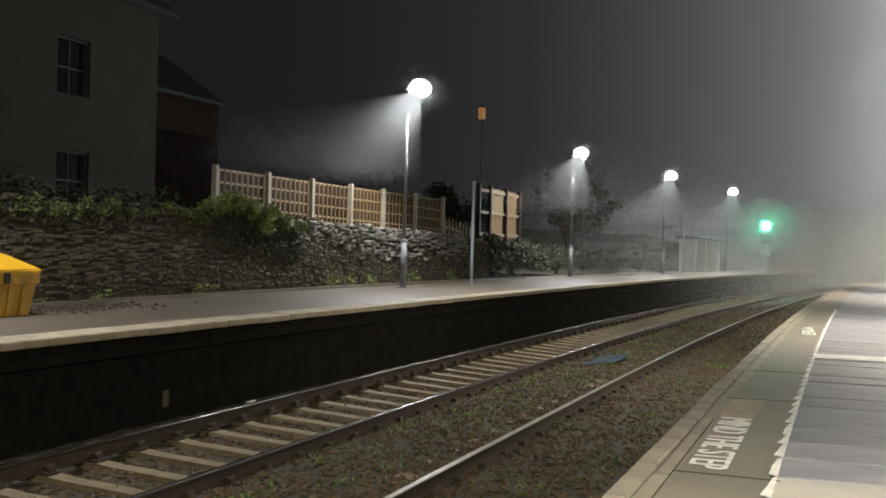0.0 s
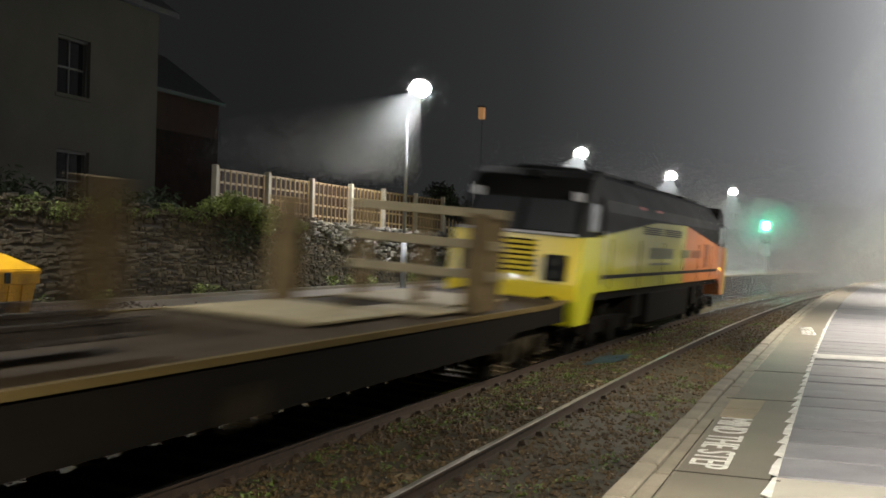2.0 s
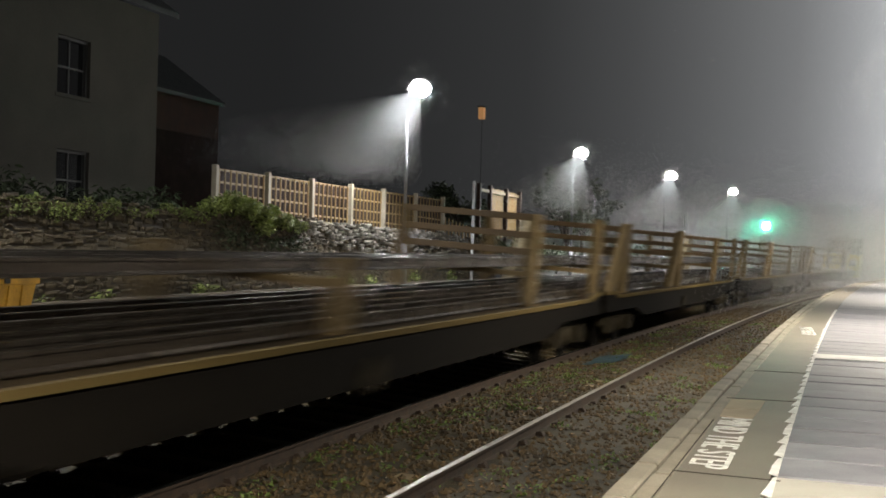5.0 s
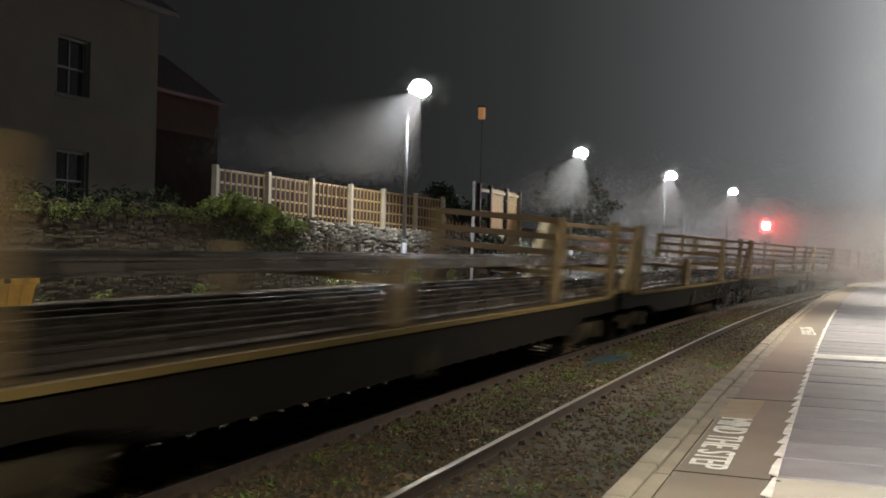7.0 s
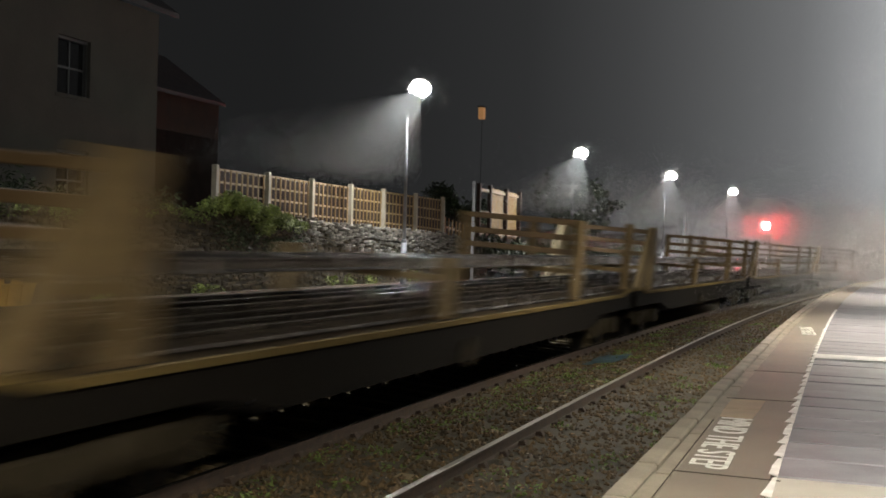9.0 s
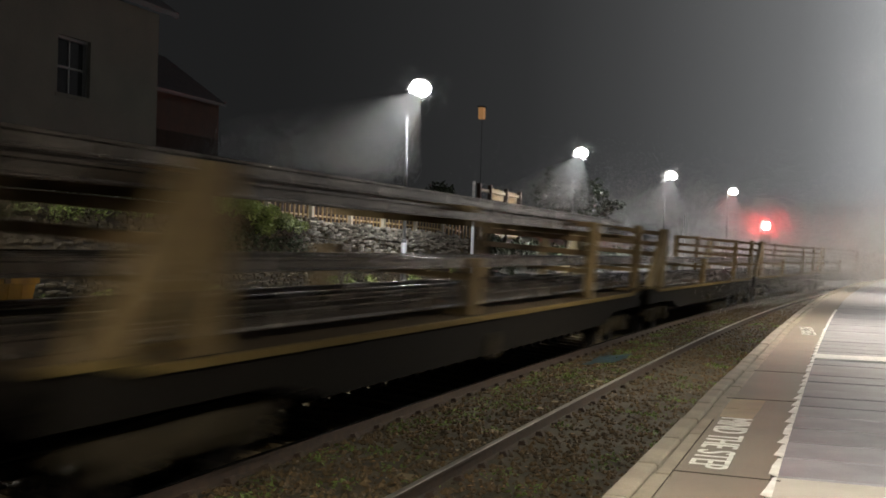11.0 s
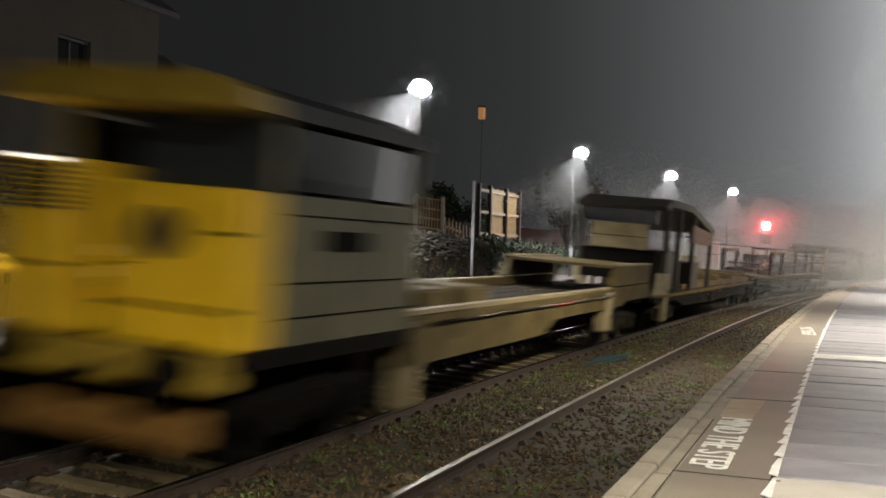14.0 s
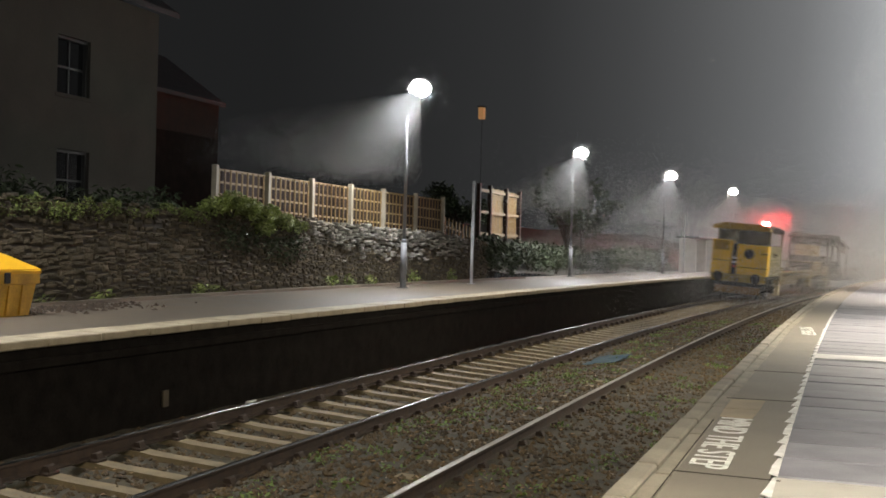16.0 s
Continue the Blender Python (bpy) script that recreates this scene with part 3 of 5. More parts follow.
for y, n, h in ((14.2, 26, 0.12), (15.8, 40, 0.12), (18.9, 50, 0.15), (19.4, 40, 0.12), (24.8, 60, 0.22), (25.8, 60, 0.2), (27.0, 60, 0.2), (30.0, 70, 0.25), (33.0, 80, 0.25)):
    bush("weed_tuft", [((wall_offset(y) + bend(y) + 0.25, y, 1.0 + h * 0.6), (0.15, 0.3, h), n)], 0.06, "small green weeds at the foot of the wall", M_LEAF, int(y * 7), "weed", 2, 0.97)

# ---------------------------------------------------------------- garden fence on the wall
def fence_bay(y0, y1, top0, top1, seed):
    """One bay: slatted panel between concrete posts, slats upright, rails behind."""
    r = random.Random(seed)
    x0, x1 = -12.6 + bend(y0), -12.6 + bend(y1)
    f = thing("garden_fence", "brown slatted timber fence panel on the stone wall", "fence", "garden fence panels")
    n = 9
    for i in range(n):
        s = (i + 0.7) / (n + 0.4)
        y, x = y0 + (y1 - y0) * s, x0 + (x1 - x0) * s
        b = wall_top(y) - 0.06
        t = top0 + (top1 - top0) * s
        part("slat", boxes((x, x + 0.022, y - 0.024, y + 0.024, b, t - 0.04 + r.uniform(-0.015, 0.015))), M_WOOD, f)
    def sheet(xa, xb, lows, highs):
        """A plank or board between the two posts, its ends at their own heights."""
        bm = bmesh.new()
        vs = [bm.verts.new(c) for c in ((x0 + xa, y0, lows[0]), (x0 + xb, y0, lows[0]), (x0 + xb, y0, highs[0]), (x0 + xa, y0, highs[0]),
                                        (x1 + xa, y1, lows[1]), (x1 + xb, y1, lows[1]), (x1 + xb, y1, highs[1]), (x1 + xa, y1, highs[1]))]
        for q in ((0, 1, 2, 3), (7, 6, 5, 4), (0, 4, 5, 1), (1, 5, 6, 2), (2, 6, 7, 3), (3, 7, 4, 0)):
            bm.faces.new([vs[i] for i in q])
        bmesh.ops.recalc_face_normals(bm, faces=bm.faces)
        return bm

    w0, w1 = wall_top(y0), wall_top(y1)
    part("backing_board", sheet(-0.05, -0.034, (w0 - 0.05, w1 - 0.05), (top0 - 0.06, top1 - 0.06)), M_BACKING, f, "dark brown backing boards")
    if y0 > 23:
        part("gravel_board", sheet(0.0, 0.09, (w0 - 0.10, w1 - 0.10), (w0 + 0.03, w1 + 0.03)), M_CONCRETE_POST, f, "pale concrete gravel board")
    for s in (0.16, 0.42, 0.68, 0.95):
        za = [w0 + (top0 - w0) * s, w1 + (top1 - w1) * s]
        part("rail", sheet(-0.03, -0.003, (za[0] - 0.022, za[1] - 0.022), (za[0] + 0.022, za[1] + 0.022)), M_RAILING, f)
    return f


POSTS = [20.83, 23.06, 25.24, 27.47, 29.60, 31.97, 34.22]
post_bm = boxes((-0.06, 0.06, -0.06, 0.06, 0, 1.0), bevel=0.01)
POST = to_mesh("fence_post", post_bm, M_CONCRETE_POST)
for i, y in enumerate(POSTS):
    p = part("fence_post", POST, None, at=Matrix.Translation((-12.58 + bend(y), y, wall_top(y) - 0.1)) @ Matrix.Diagonal((1, 1, 3.64 - wall_top(y) + 0.1, 1)))
    tagged(p, "square grey concrete fence post on the wall", "fence post", "garden fence posts")
    if i:
        fence_bay(POSTS[i - 1], y, 3.6, 3.59, i)

# low pale rail past the fence and a boarded gate seen from behind
f = thing("low_fence", "short sloping timber fence beside the gate", "fence")
for i in range(9):
    y = 34.4 + 0.33 * i
    part("slat", boxes((-12.7 + bend(y), -12.67 + bend(y), y - 0.05, y + 0.05, 2.2, 3.05 - 0.035 * i)), M_WOOD, f)
for dz in (0, 0.3):
    part("rail", prism(bmesh.new(), [(34.3, 2.5 + dz), (37.3, 2.25 + dz), (37.3, 2.31 + dz), (34.3, 2.56 + dz)], -12.4, -12.36, "x"), M_RAILING, f)
f = thing("timber_screen", "tall boarded timber screen with dark posts and pale rails", "fence")
for y0, y1 in ((41.5, 43.55), (43.75, 45.55)):
    n = 8
    for i in range(n):
        d = (y1 - y0) / n
        part("board", boxes((-12.72, -12.70, y0 + d * i, y0 + d * (i + 1) - 0.012, 2.45, 4.34 + 0.015 * (i % 3))), M_WOOD, f)
for y in (39.9, 41.3, 43.55, 45.55):
    part("post", boxes((-12.68, -12.54, y, y + 0.18, 2.1, 4.44), bevel=0.01), M_BACKING, f, "dark square post")
for z in (2.52, 3.34, 4.16):
    for y0, y1 in ((40.1, 41.29), (41.49, 43.54), (43.74, 45.54)):
        part("rail", boxes((-12.70, -12.60, y0, y1, z, z + 0.11)), M_SLAT_PALE, f, "pale cross rail")

# ---------------------------------------------------------------- lamps and posts


def street_lamp(x, y, ground_z, reach, label, group):
    """Steel column, base sleeve, bracket, flat lantern with a glowing lens."""
    t = thing("platform_lamp", label, "lamp post", group, at=Matrix.Translation((x, y, ground_z)))
    bm = bmesh.new()
    tube(bm, (0, 0, 1.2), (0, 0, 4.95), 0.046, 0.034, 14)
    part("pole", bm, M_POLE, t)
    bm = bmesh.new()
    tube(bm, (0, 0, 0), (0, 0, 1.15), 0.078, 0.078, 14)
    tube(bm, (0, 0, 1.15), (0, 0, 1.24), 0.078, 0.05, 14)
    tube(bm, (0, 0, 0), (0, 0, 0.02), 0.15, 0.15, 14)
    box(bm, 0.06, 0.085, -0.045, 0.045, 0.35, 0.8, 0.006)
    part("base_sleeve", bm, M_POLE, t)
    bm = bmesh.new()
    tube(bm, (0, 0, 4.9), (reach * 0.2, 0, 5.02), 0.03, 0.03, 10)
    part("bracket", bm, M_GALV, t)
    s = 1 if reach > 0 else -1
    bm = bmesh.new()
    prism(bm, [(s * 0.0, 5.0), (s * 0.1, 5.0), (s * 0.2, 5.24), (s * 0.45, 5.24), (s * 0.42, 5.27), (s * 0.18, 5.27), (s * 0.03, 5.06)], -0.10, 0.10, "y")
    head = part("lantern", bm, M_GALV, t, "flat grey lantern housing")
    # lens swollen beyond real size so its shape takes in the lamp's bloom
    bm = bmesh.new()
    rings = []
    for k in range(1, 8):
        a = math.pi * k / 8
        rings.append([bm.verts.new((s * 0.32 + 0.28 * math.sin(a) * math.cos(u), 0.25 * math.sin(a) * math.sin(u), 5.04 + 0.21 * math.cos(a))) for u in (2 * math.pi * i / 28 for i in range(28))])
    tip = bm.verts.new((s * 0.32, 0, 4.83))
    for p, q in zip(rings, rings[1:]):
        for i in range(28):
            bm.faces.new((p[i], q[i], q[(i + 1) % 28], p[(i + 1) % 28])).smooth = True
    for i in range(28):
        bm.faces.new((rings[-1][i], tip, rings[-1][(i + 1) % 28]))
    bm.faces.new(rings[0])
    bmesh.ops.recalc_face_normals(bm, faces=bm.faces)
    lens = part("lens", bm, M_LENS, head, "glowing white lamp lens, widened to take in its bloom")
    lens.visible_shadow = False
    return t


for lx, ly in FAR_LAMPS:
    street_lamp(lx, ly, FAR_TOP, 0.6, "slim galvanised platform lamp post with a lit white lantern", "platform lamps")
for lx, ly in NEAR_LAMPS:
    street_lamp(lx, ly, NEAR_TOP, -0.6, "galvanised lamp post with a lit lantern on the near platform", "platform lamps")
for px, py, h in ((-10.14, 31.64, 3.0), (-8.10, 64.15, 3.2)):
    t = thing("plain_post", "plain slim galvanised steel post on the platform", "post", "plain posts", at=Matrix.Translation((px, py, FAR_TOP)))
    bm = bmesh.new()
    tube(bm, (0, 0, 0), (0, 0, h), 0.045, 0.045, 12)
    part("pole", bm, M_GALV, t)
    bm = bmesh.new()
    tube(bm, (0, 0, h), (0, 0, h + 0.03), 0.05, 0.03, 12)
    part("cap", bm, M_GALV, t)
    bm = bmesh.new()
    tube(bm, (0, 0, 0), (0, 0, 0.02), 0.12, 0.12, 12)
    part("foot_plate", bm, M_GALV, t)

# ---------------------------------------------------------------- grit bin
t = thing("grit_bin", "weathered yellow plastic grit bin with a sloping lid", "grit bin", at=Matrix.Translation((-10.52, 11.83, FAR_TOP)) @ Matrix.Rotation(radians(2), 4, "Z"))
bm = bmesh.new()
lo, hi = [], []
for k, (w, l, z) in enumerate(((0.36, 0.58, 0.0), (0.42, 0.64, 0.42), (0.45, 0.68, 0.43), (0.45, 0.68, 0.56))):
    ring = [bm.verts.new(c) for c in ((-w, -l, z), (w, -l, z), (w, l, z), (-w, l, z))]
    if lo:
        for i in range(4):
            bm.faces.new((lo[i], lo[(i + 1) % 4], ring[(i + 1) % 4], ring[i]))
    else:
        bm.faces.new(ring[::-1])
    lo = ring
bm.faces.new(lo)
for y in (-0.4, -0.13, 0.13, 0.4):
    prism(bm, [(0.36, 0.02), (0.415, 0.41), (0.44, 0.41), (0.40, 0.02)], y - 0.05, y + 0.05, "y")
part("body", bm, M_BIN_BODY, t, "scuffed dull yellow body with ribs")
bm = bmesh.new()
prism(bm, [(0.47, 0.56), (0.47, 0.615), (0.2, 0.80), (-0.05, 0.86), (-0.47, 0.80), (-0.47, 0.56)], -0.70, 0.70, "y")
bmesh.ops.bevel(bm, geom=list(bm.edges), offset=0.015, segments=2, affect="EDGES")
for v in bm.verts:
    if v.co.z > 0.7:
        v.co.y *= 0.5
lid = part("lid", bm, M_BIN, t, "bright yellow sloping lid")
part("latch", boxes((0.455, 0.485, -0.05, 0.05, 0.44, 0.58), bevel=0.006), M_BLACK, t, "dark hasp latch")

# leaf litter and broken bits beside the bin
r = random.Random(77)
vs, fs = [], []
for _ in range(420):
    y = r.gauss(13.9, 0.9)
    x = wall_offset(y) + bend(y) + 0.6 + abs(r.gauss(0, 0.45))
    s = r.uniform(0.015, 0.06)
    k = len(vs)
    a = r.uniform(0, 6.28)
    for dx, dy, dz in ((1, 0, 0), (0, 1, 0), (-1, 0, 0), (0, -1, 0), (0, 0, 0.8)):
        j = s * r.uniform(0.6, 1.3)
        vs.append((x + j * (dx * math.cos(a) - dy * math.sin(a)), y + j * (dx * math.sin(a) + dy * math.cos(a)), FAR_TOP + 0.001 + j * dz))
    fs += [[k + i for i in q] for q in ((0, 1, 4), (1, 2, 4), (2, 3, 4), (3, 0, 4), (3, 2, 1, 0))]
me = bpy.data.meshes.new("leaf_litter")
me.from_pydata(vs, [], fs)
me.materials.append(M_DIRT)
tagged(new("leaf_litter", me), "dark wet leaf litter and soil on the platform", "leaf litter", kind="stuff")

# ---------------------------------------------------------------- colour-light signal: one lens, a turning colour disc behind it
M_BOARD = mat("glow_catching_board", (0.22, 0.22, 0.22), 0.9, vary=0.2, spec=0.1)
SIG = Vector((-4.60, 80.0, FAR_TOP))
t = thing("railway_signal", "railway signal on a post with one bright aspect", "signal", at=Matrix.Translation(SIG) @ Matrix.Rotation(radians(-4), 4, "Z"))
bm = bmesh.new()
tube(bm, (0, 0.12, 0), (0, 0.12, 3.3), 0.07, 0.06, 12)
part("post", bm, M_GALV, t)
part("equipment_box", boxes((-0.22, 0.22, -0.02, 0.25, 1.05, 1.65), bevel=0.02), M_GALV, t, "pale grey equipment box")
# board added round the lens, grey enough to take its light as a halo
bm = bmesh.new()
tube(bm, (0, 0.02, 3.12), (0, 0.06, 3.12), 0.52, 0.52, 40)
part("backboard", bm, M_BOARD, t, "round grey board added around the lens to catch its glow")
bm = bmesh.new()
for i in range(10):
    a0, a1 = radians(40 + 100 * i / 10), radians(40 + 100 * (i + 1) / 10)
    q = [(0.42 * math.cos(a), 0.42 * math.sin(a)) for a in (a0, a1)]
    vs = [bm.verts.new(c) for c in ((q[0][0], -0.5, 3.12 + q[0][1]), (q[1][0], -0.5, 3.12 + q[1][1]), (q[1][0], 0.02, 3.12 + q[1][1]), (q[0][0], 0.02, 3.12 + q[0][1]))]
    bm.faces.new(vs)
ob = part("hood", bm, M_BLACK, t, "black lens hood")
so = ob.modifiers.new("thick", "SOLIDIFY")
so.thickness = 0.012
# casing is added to block the light of the glass not in use
part("casing", boxes((-0.36, 0.36, -0.34, -0.32, 1.9, 2.66), (-0.36, -0.34, -0.34, 0.02, 1.9, 2.66), (0.34, 0.36, -0.34, 0.02, 1.9, 2.66), (-0.36, 0.36, -0.34, 0.02, 1.88, 1.9), (-0.36, 0.36, -0.34, 0.02, 2.66, 2.68), (-0.36, 0.36, 0.02, 0.04, 1.88, 2.68)), M_BLACK, t, "black casing added below the lens to hide the idle glass")
signal_disc = new("colour_disc")
signal_disc.parent = t
DISC_AT = Matrix.Translation((0, -0.1, 2.70))
signal_disc.matrix_basis = DISC_AT
# glasses are oversized and overbright so that the lens seems to bloom
for s, m, lab in ((1, M_GREEN, "glowing green glass"), (-1, M_RED, "glowing red glass")):
    bm = bmesh.new()
    tube(bm, (0, 0.06, 0.42 * s), (0, -0.06, 0.42 * s), 0.25, 0.25, 24)
    tube(bm, (0, -0.06, 0.42 * s), (0, -0.22, 0.42 * s), 0.25, 0.12, 24)
    part("coloured_glass", bm, m, signal_disc, lab)

# ---------------------------------------------------------------- distant shelter on the far platform
t = thing("platform_shelter", "small pale platform shelter in the mist", "shelter", at=Matrix.Translation((-7.6, 69.5, FAR_TOP)) @ Matrix.Rotation(-heading(70), 4, "Z"))
M_SHELTER = mat("pale_shelter_panel", (0.66, 0.66, 0.63), 0.6, vary=0.15, scale=3)
for y in (-2.0, 0.6, 2.4, 4.2):
    part("panel", boxes((-0.9, 0.0, y, y + 0.12, 0, 1.95), bevel=0.01), M_SHELTER, t)
part("back_panel", boxes((-1.0, -0.92, -2.0, 4.32, 0, 2.0)), M_SHELTER, t)
part("roof", boxes((-1.15, 0.25, -2.3, 4.6, 2.0, 2.1), bevel=0.02), M_SLATE, t)

# ---------------------------------------------------------------- houses


def window(parent, x, y0, y1, z0, z1, lit=None):
    w = part("window", boxes((x - 0.14, x + 0.015, y0 - 0.07, y0, z0, z1), (x - 0.14, x + 0.015, y1, y1 + 0.07, z0, z1), (x - 0.14, x + 0.015, y0 - 0.07, y1 + 0.07, z1, z1 + 0.07)), M_FRAME, parent, "dark sash window")
    part("pane", boxes((x - 0.10, x - 0.08, y0, y1, z0, z1)), lit or M_GLASS, w)
    part("glazing_bar", boxes((x - 0.085, x - 0.05, (y0 + y1) / 2 - 0.02, (y0 + y1) / 2 + 0.02, z0, z1), (x - 0.085, x - 0.05, y0, y1, (z0 + z1) / 2 - 0.025, (z0 + z1) / 2 + 0.025)), M_FRAME, w)
    part("sill", boxes((x - 0.1, x + 0.12, y0 - 0.14, y1 + 0.14, z0 - 0.1, z0), bevel=0.01), M_RENDER, w)


def wall_with_holes(x, thick, y0, y1, z0, z1, holes):
    bm = bmesh.new()
    ys_ = sorted({y0, y1, *[h[0] for h in holes], *[h[1] for h in holes]})
    zs_ = sorted({z0, z1, *[h[2] for h in holes], *[h[3] for h in holes]})
    for a, b in zip(ys_, ys_[1:]):
        for c, d in zip(zs_, zs_[1:]):
            if not any(h[0] <= a and b <= h[1] and h[2] <= c and d <= h[3] for h in holes):
                box(bm, x - thick, x, a, b, c, d)
    bmesh.ops.remove_doubles(bm, verts=bm.verts, dist=0.001)
    return bm


HX = -17.75
h = thing("house", "tall pale rendered house with dark sash windows behind the wall", "house")
holes = [(22.45, 23.7, 5.5, 6.9), (22.5, 23.75, 2.75, 4.15), (17.0, 18.25, 5.5, 6.9), (17.0, 18.25, 2.75, 4.15)]
part("wall", wall_with_holes(HX, 0.35, 12.5, 26.65, 2.2, 8.2, holes), M_RENDER, h)
part("side_wall", boxes((HX - 8, HX - 0.35, 26.3, 26.65, 2.2, 8.2)), M_RENDER, h)
part("side_wall", boxes((HX - 8, HX - 0.35, 12.5, 12.85, 2.2, 8.2)), M_RENDER, h)
part("back_wall", boxes((HX - 8.35, HX - 8, 12.5, 26.65, 2.2, 8.2)), M_RENDER, h)
roof = part("roof", prism(bmesh.new(), [(HX + 0.35, 8.15), (HX - 4.2, 11.2), (HX - 8.7, 8.15), (HX - 8.7, 8.3), (HX - 4.2, 11.4), (HX + 0.35, 8.3)], 12.2, 27.1, "y"), M_SLATE, h)
for hl in holes:
    window(h, HX - 0.1, hl[0] + 0.07, hl[1] - 0.07, hl[2], hl[3] - 0.07)

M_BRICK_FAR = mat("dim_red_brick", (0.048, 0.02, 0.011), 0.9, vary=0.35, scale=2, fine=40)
M_BRICK_DARK = mat("darker_brick", (0.03, 0.02, 0.017), 0.95, vary=0.3, scale=2, fine=40, spec=0.1)
# a far lit window, stood in for by an amber block; pole and cap are added
h2 = thing("distant_lamp", "distant lit window, shown as a small amber block on an added pole", "street lamp")
part("pole", tube(bmesh.new(), (-22.1, 70.3, 2.0), (-22.1, 70.3, 10.5), 0.018, n=8), M_BLACK, h2)
part("lantern", boxes((-22.3, -21.95, 70.05, 70.55, 10.45, 11.2), bevel=0.03), M_WARM_WINDOW, h2, "glowing amber block standing in for a lit window")
part("cap", boxes((-22.35, -21.9, 70.0, 70.6, 11.2, 11.28), bevel=0.02), M_BLACK, h2)
h3 = thing("brick_outhouse", "dim red brick gable behind the garden", "house")
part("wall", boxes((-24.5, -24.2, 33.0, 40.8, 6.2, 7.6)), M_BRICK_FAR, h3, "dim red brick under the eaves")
part("lower_wall", boxes((-24.5, -24.2, 33.0, 40.8, 2.0, 6.195)), M_BRICK_DARK, h3, "darker lower brick")
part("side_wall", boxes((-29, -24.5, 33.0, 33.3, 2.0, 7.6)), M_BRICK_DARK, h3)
part("roof", prism(bmesh.new(), [(-24.0, 7.55), (-27, 9.6), (-29.4, 7.55), (-29.4, 7.7), (-27, 9.75), (-24.0, 7.7)], 32.8, 41.0, "y"), M_SLATE, h3)

# ---------------------------------------------------------------- trees and bushes on the bank


def tree(x, y, z0, height, spread, label, seed, leaves=2400, leaf=0.12, material=None):
    r = random.Random(seed)
    t = thing("tree", label, "tree", at=Matrix.Translation((x, y, z0)))
    tm, lm = bmesh.new(), bmesh.new()
    tube(tm, (0, 0, -0.3), (0.1, 0, height * 0.45), 0.16, 0.1, 9)
    ends = []
    for i in range(9):
        a = i * 2.4 + r.uniform(-0.4, 0.4)
        zb = height * r.uniform(0.18, 0.45)
        e = Vector((spread * math.cos(a) * r.uniform(0.4, 0.95), spread * math.sin(a) * r.uniform(0.4, 0.95), height * r.uniform(0.5, 0.95)))
        mid = Vector((e.x * 0.4, e.y * 0.4, zb + (e.z - zb) * 0.6))
        tube(tm, (0.05, 0, zb), mid, 0.07, 0.045, 7)
        tube(tm, mid, e, 0.045, 0.015, 6)
        ends += [mid.lerp(e, s) for s in (0.2, 0.6, 1.0)]
    for e in ends:
        leaf_cloud(lm, e, (spread * 0.3 * r.uniform(0.7, 1.3), spread * 0.3 * r.uniform(0.7, 1.3), height * 0.11 * r.uniform(0.7, 1.3)), leaves // len(ends), leaf, r)
    part("trunk", tm, M_BARK, t)
    part("crown", lm, material or M_LEAF_DARK, t)
    return t


tree(-12.4, 53.5, 1.2, 4.6, 1.7, "small leafy tree lit by a platform lamp", 5, 2600, 0.13)
tree(-15.8, 47.0, 1.8, 3.4, 1.8, "dark leafy tree on the bank", 6, 2400, 0.13)
tree(-13.5, 62.0, 1.4, 4.2, 2.0, "dark leafy tree on the bank", 9, 2200, 0.15)
r = random.Random(91)
for i, y in enumerate(steps(36.5, 66, 2.3)):
    off = -11.9 - r.uniform(0.0, 0.9)
    hh = r.uniform(0.6, 1.1)
    clouds = [((off + bend(y) - r.uniform(0, 1.2), y + r.uniform(-1, 1), 1.15 + r.uniform(0.2, 1.0) * hh), (0.6, 0.8, 0.42), 150) for _ in range(5)]
    bush("bush", clouds, 0.11, "straggling dark green bush on the bank", M_LEAF_DARK, i + 40, stems=4, base_z=0.95)
r = random.Random(13)
clouds = [((-16.6 + r.uniform(-0.4, 0.3), y, 2.7 + r.uniform(0, 0.4)), (0.6, 0.7, 0.5), 170) for y in steps(18.5, 25.0, 0.9)]
bush("garden_bush", clouds, 0.1, "dark garden bush in front of the house", M_LEAF_DARK, 66, stems=4, base_z=2.4)

# small weeds between the tracks
r = random.Random(17)
bm = bmesh.new()
for _ in range(240):
    y = 6 + 32 * r.random()
    x = r.choice((r.gauss(-4.4, 0.4), r.gauss(-4.6, 0.5), r.gauss(-2.3, 0.4)))
    leaf_cloud(bm, (x + bend(y), y, ballast_height(x, y) + 0.02), (0.2, 0.3, 0.03), 30, 0.028, r)
ob = part("track_weeds", bm, M_WEED)
tagged(ob, "low green weeds growing in the ballast", "weeds", kind="stuff")

# litter by the track
M_BLUE = mat("blue_green_plastic", (0.014, 0.045, 0.06), 0.8, vary=0.3, scale=5)
bm = bmesh.new()
r = random.Random(3)
grid = [[bm.verts.new((-4.80 + 0.13 * i + bend(22.3) + r.uniform(-0.03, 0.03), 21.4 + 0.38 * j + r.uniform(-0.05, 0.05), ballast_height(-4.80 + 0.13 * i, 21.4 + 0.38 * j) + 0.03 + r.uniform(0, 0.03))) for i in range(6)] for j in range(6)]
for a, b in zip(grid, grid[1:]):
    for i in range(5):
        bm.faces.new((a[i], a[i + 1], b[i + 1], b[i]))
ob = part("plastic_sheet", bm, M_BLUE)
tagged(ob, "crumpled blue-green plastic sheet lying on the ballast", "litter")
ob.modifiers.new("thick", "SOLIDIFY").thickness = 0.006
bm = bmesh.new()
tube(bm, (0, -0.09, 0.03), (0.02, 0.09, 0.035), 0.03, 0.026, 10)
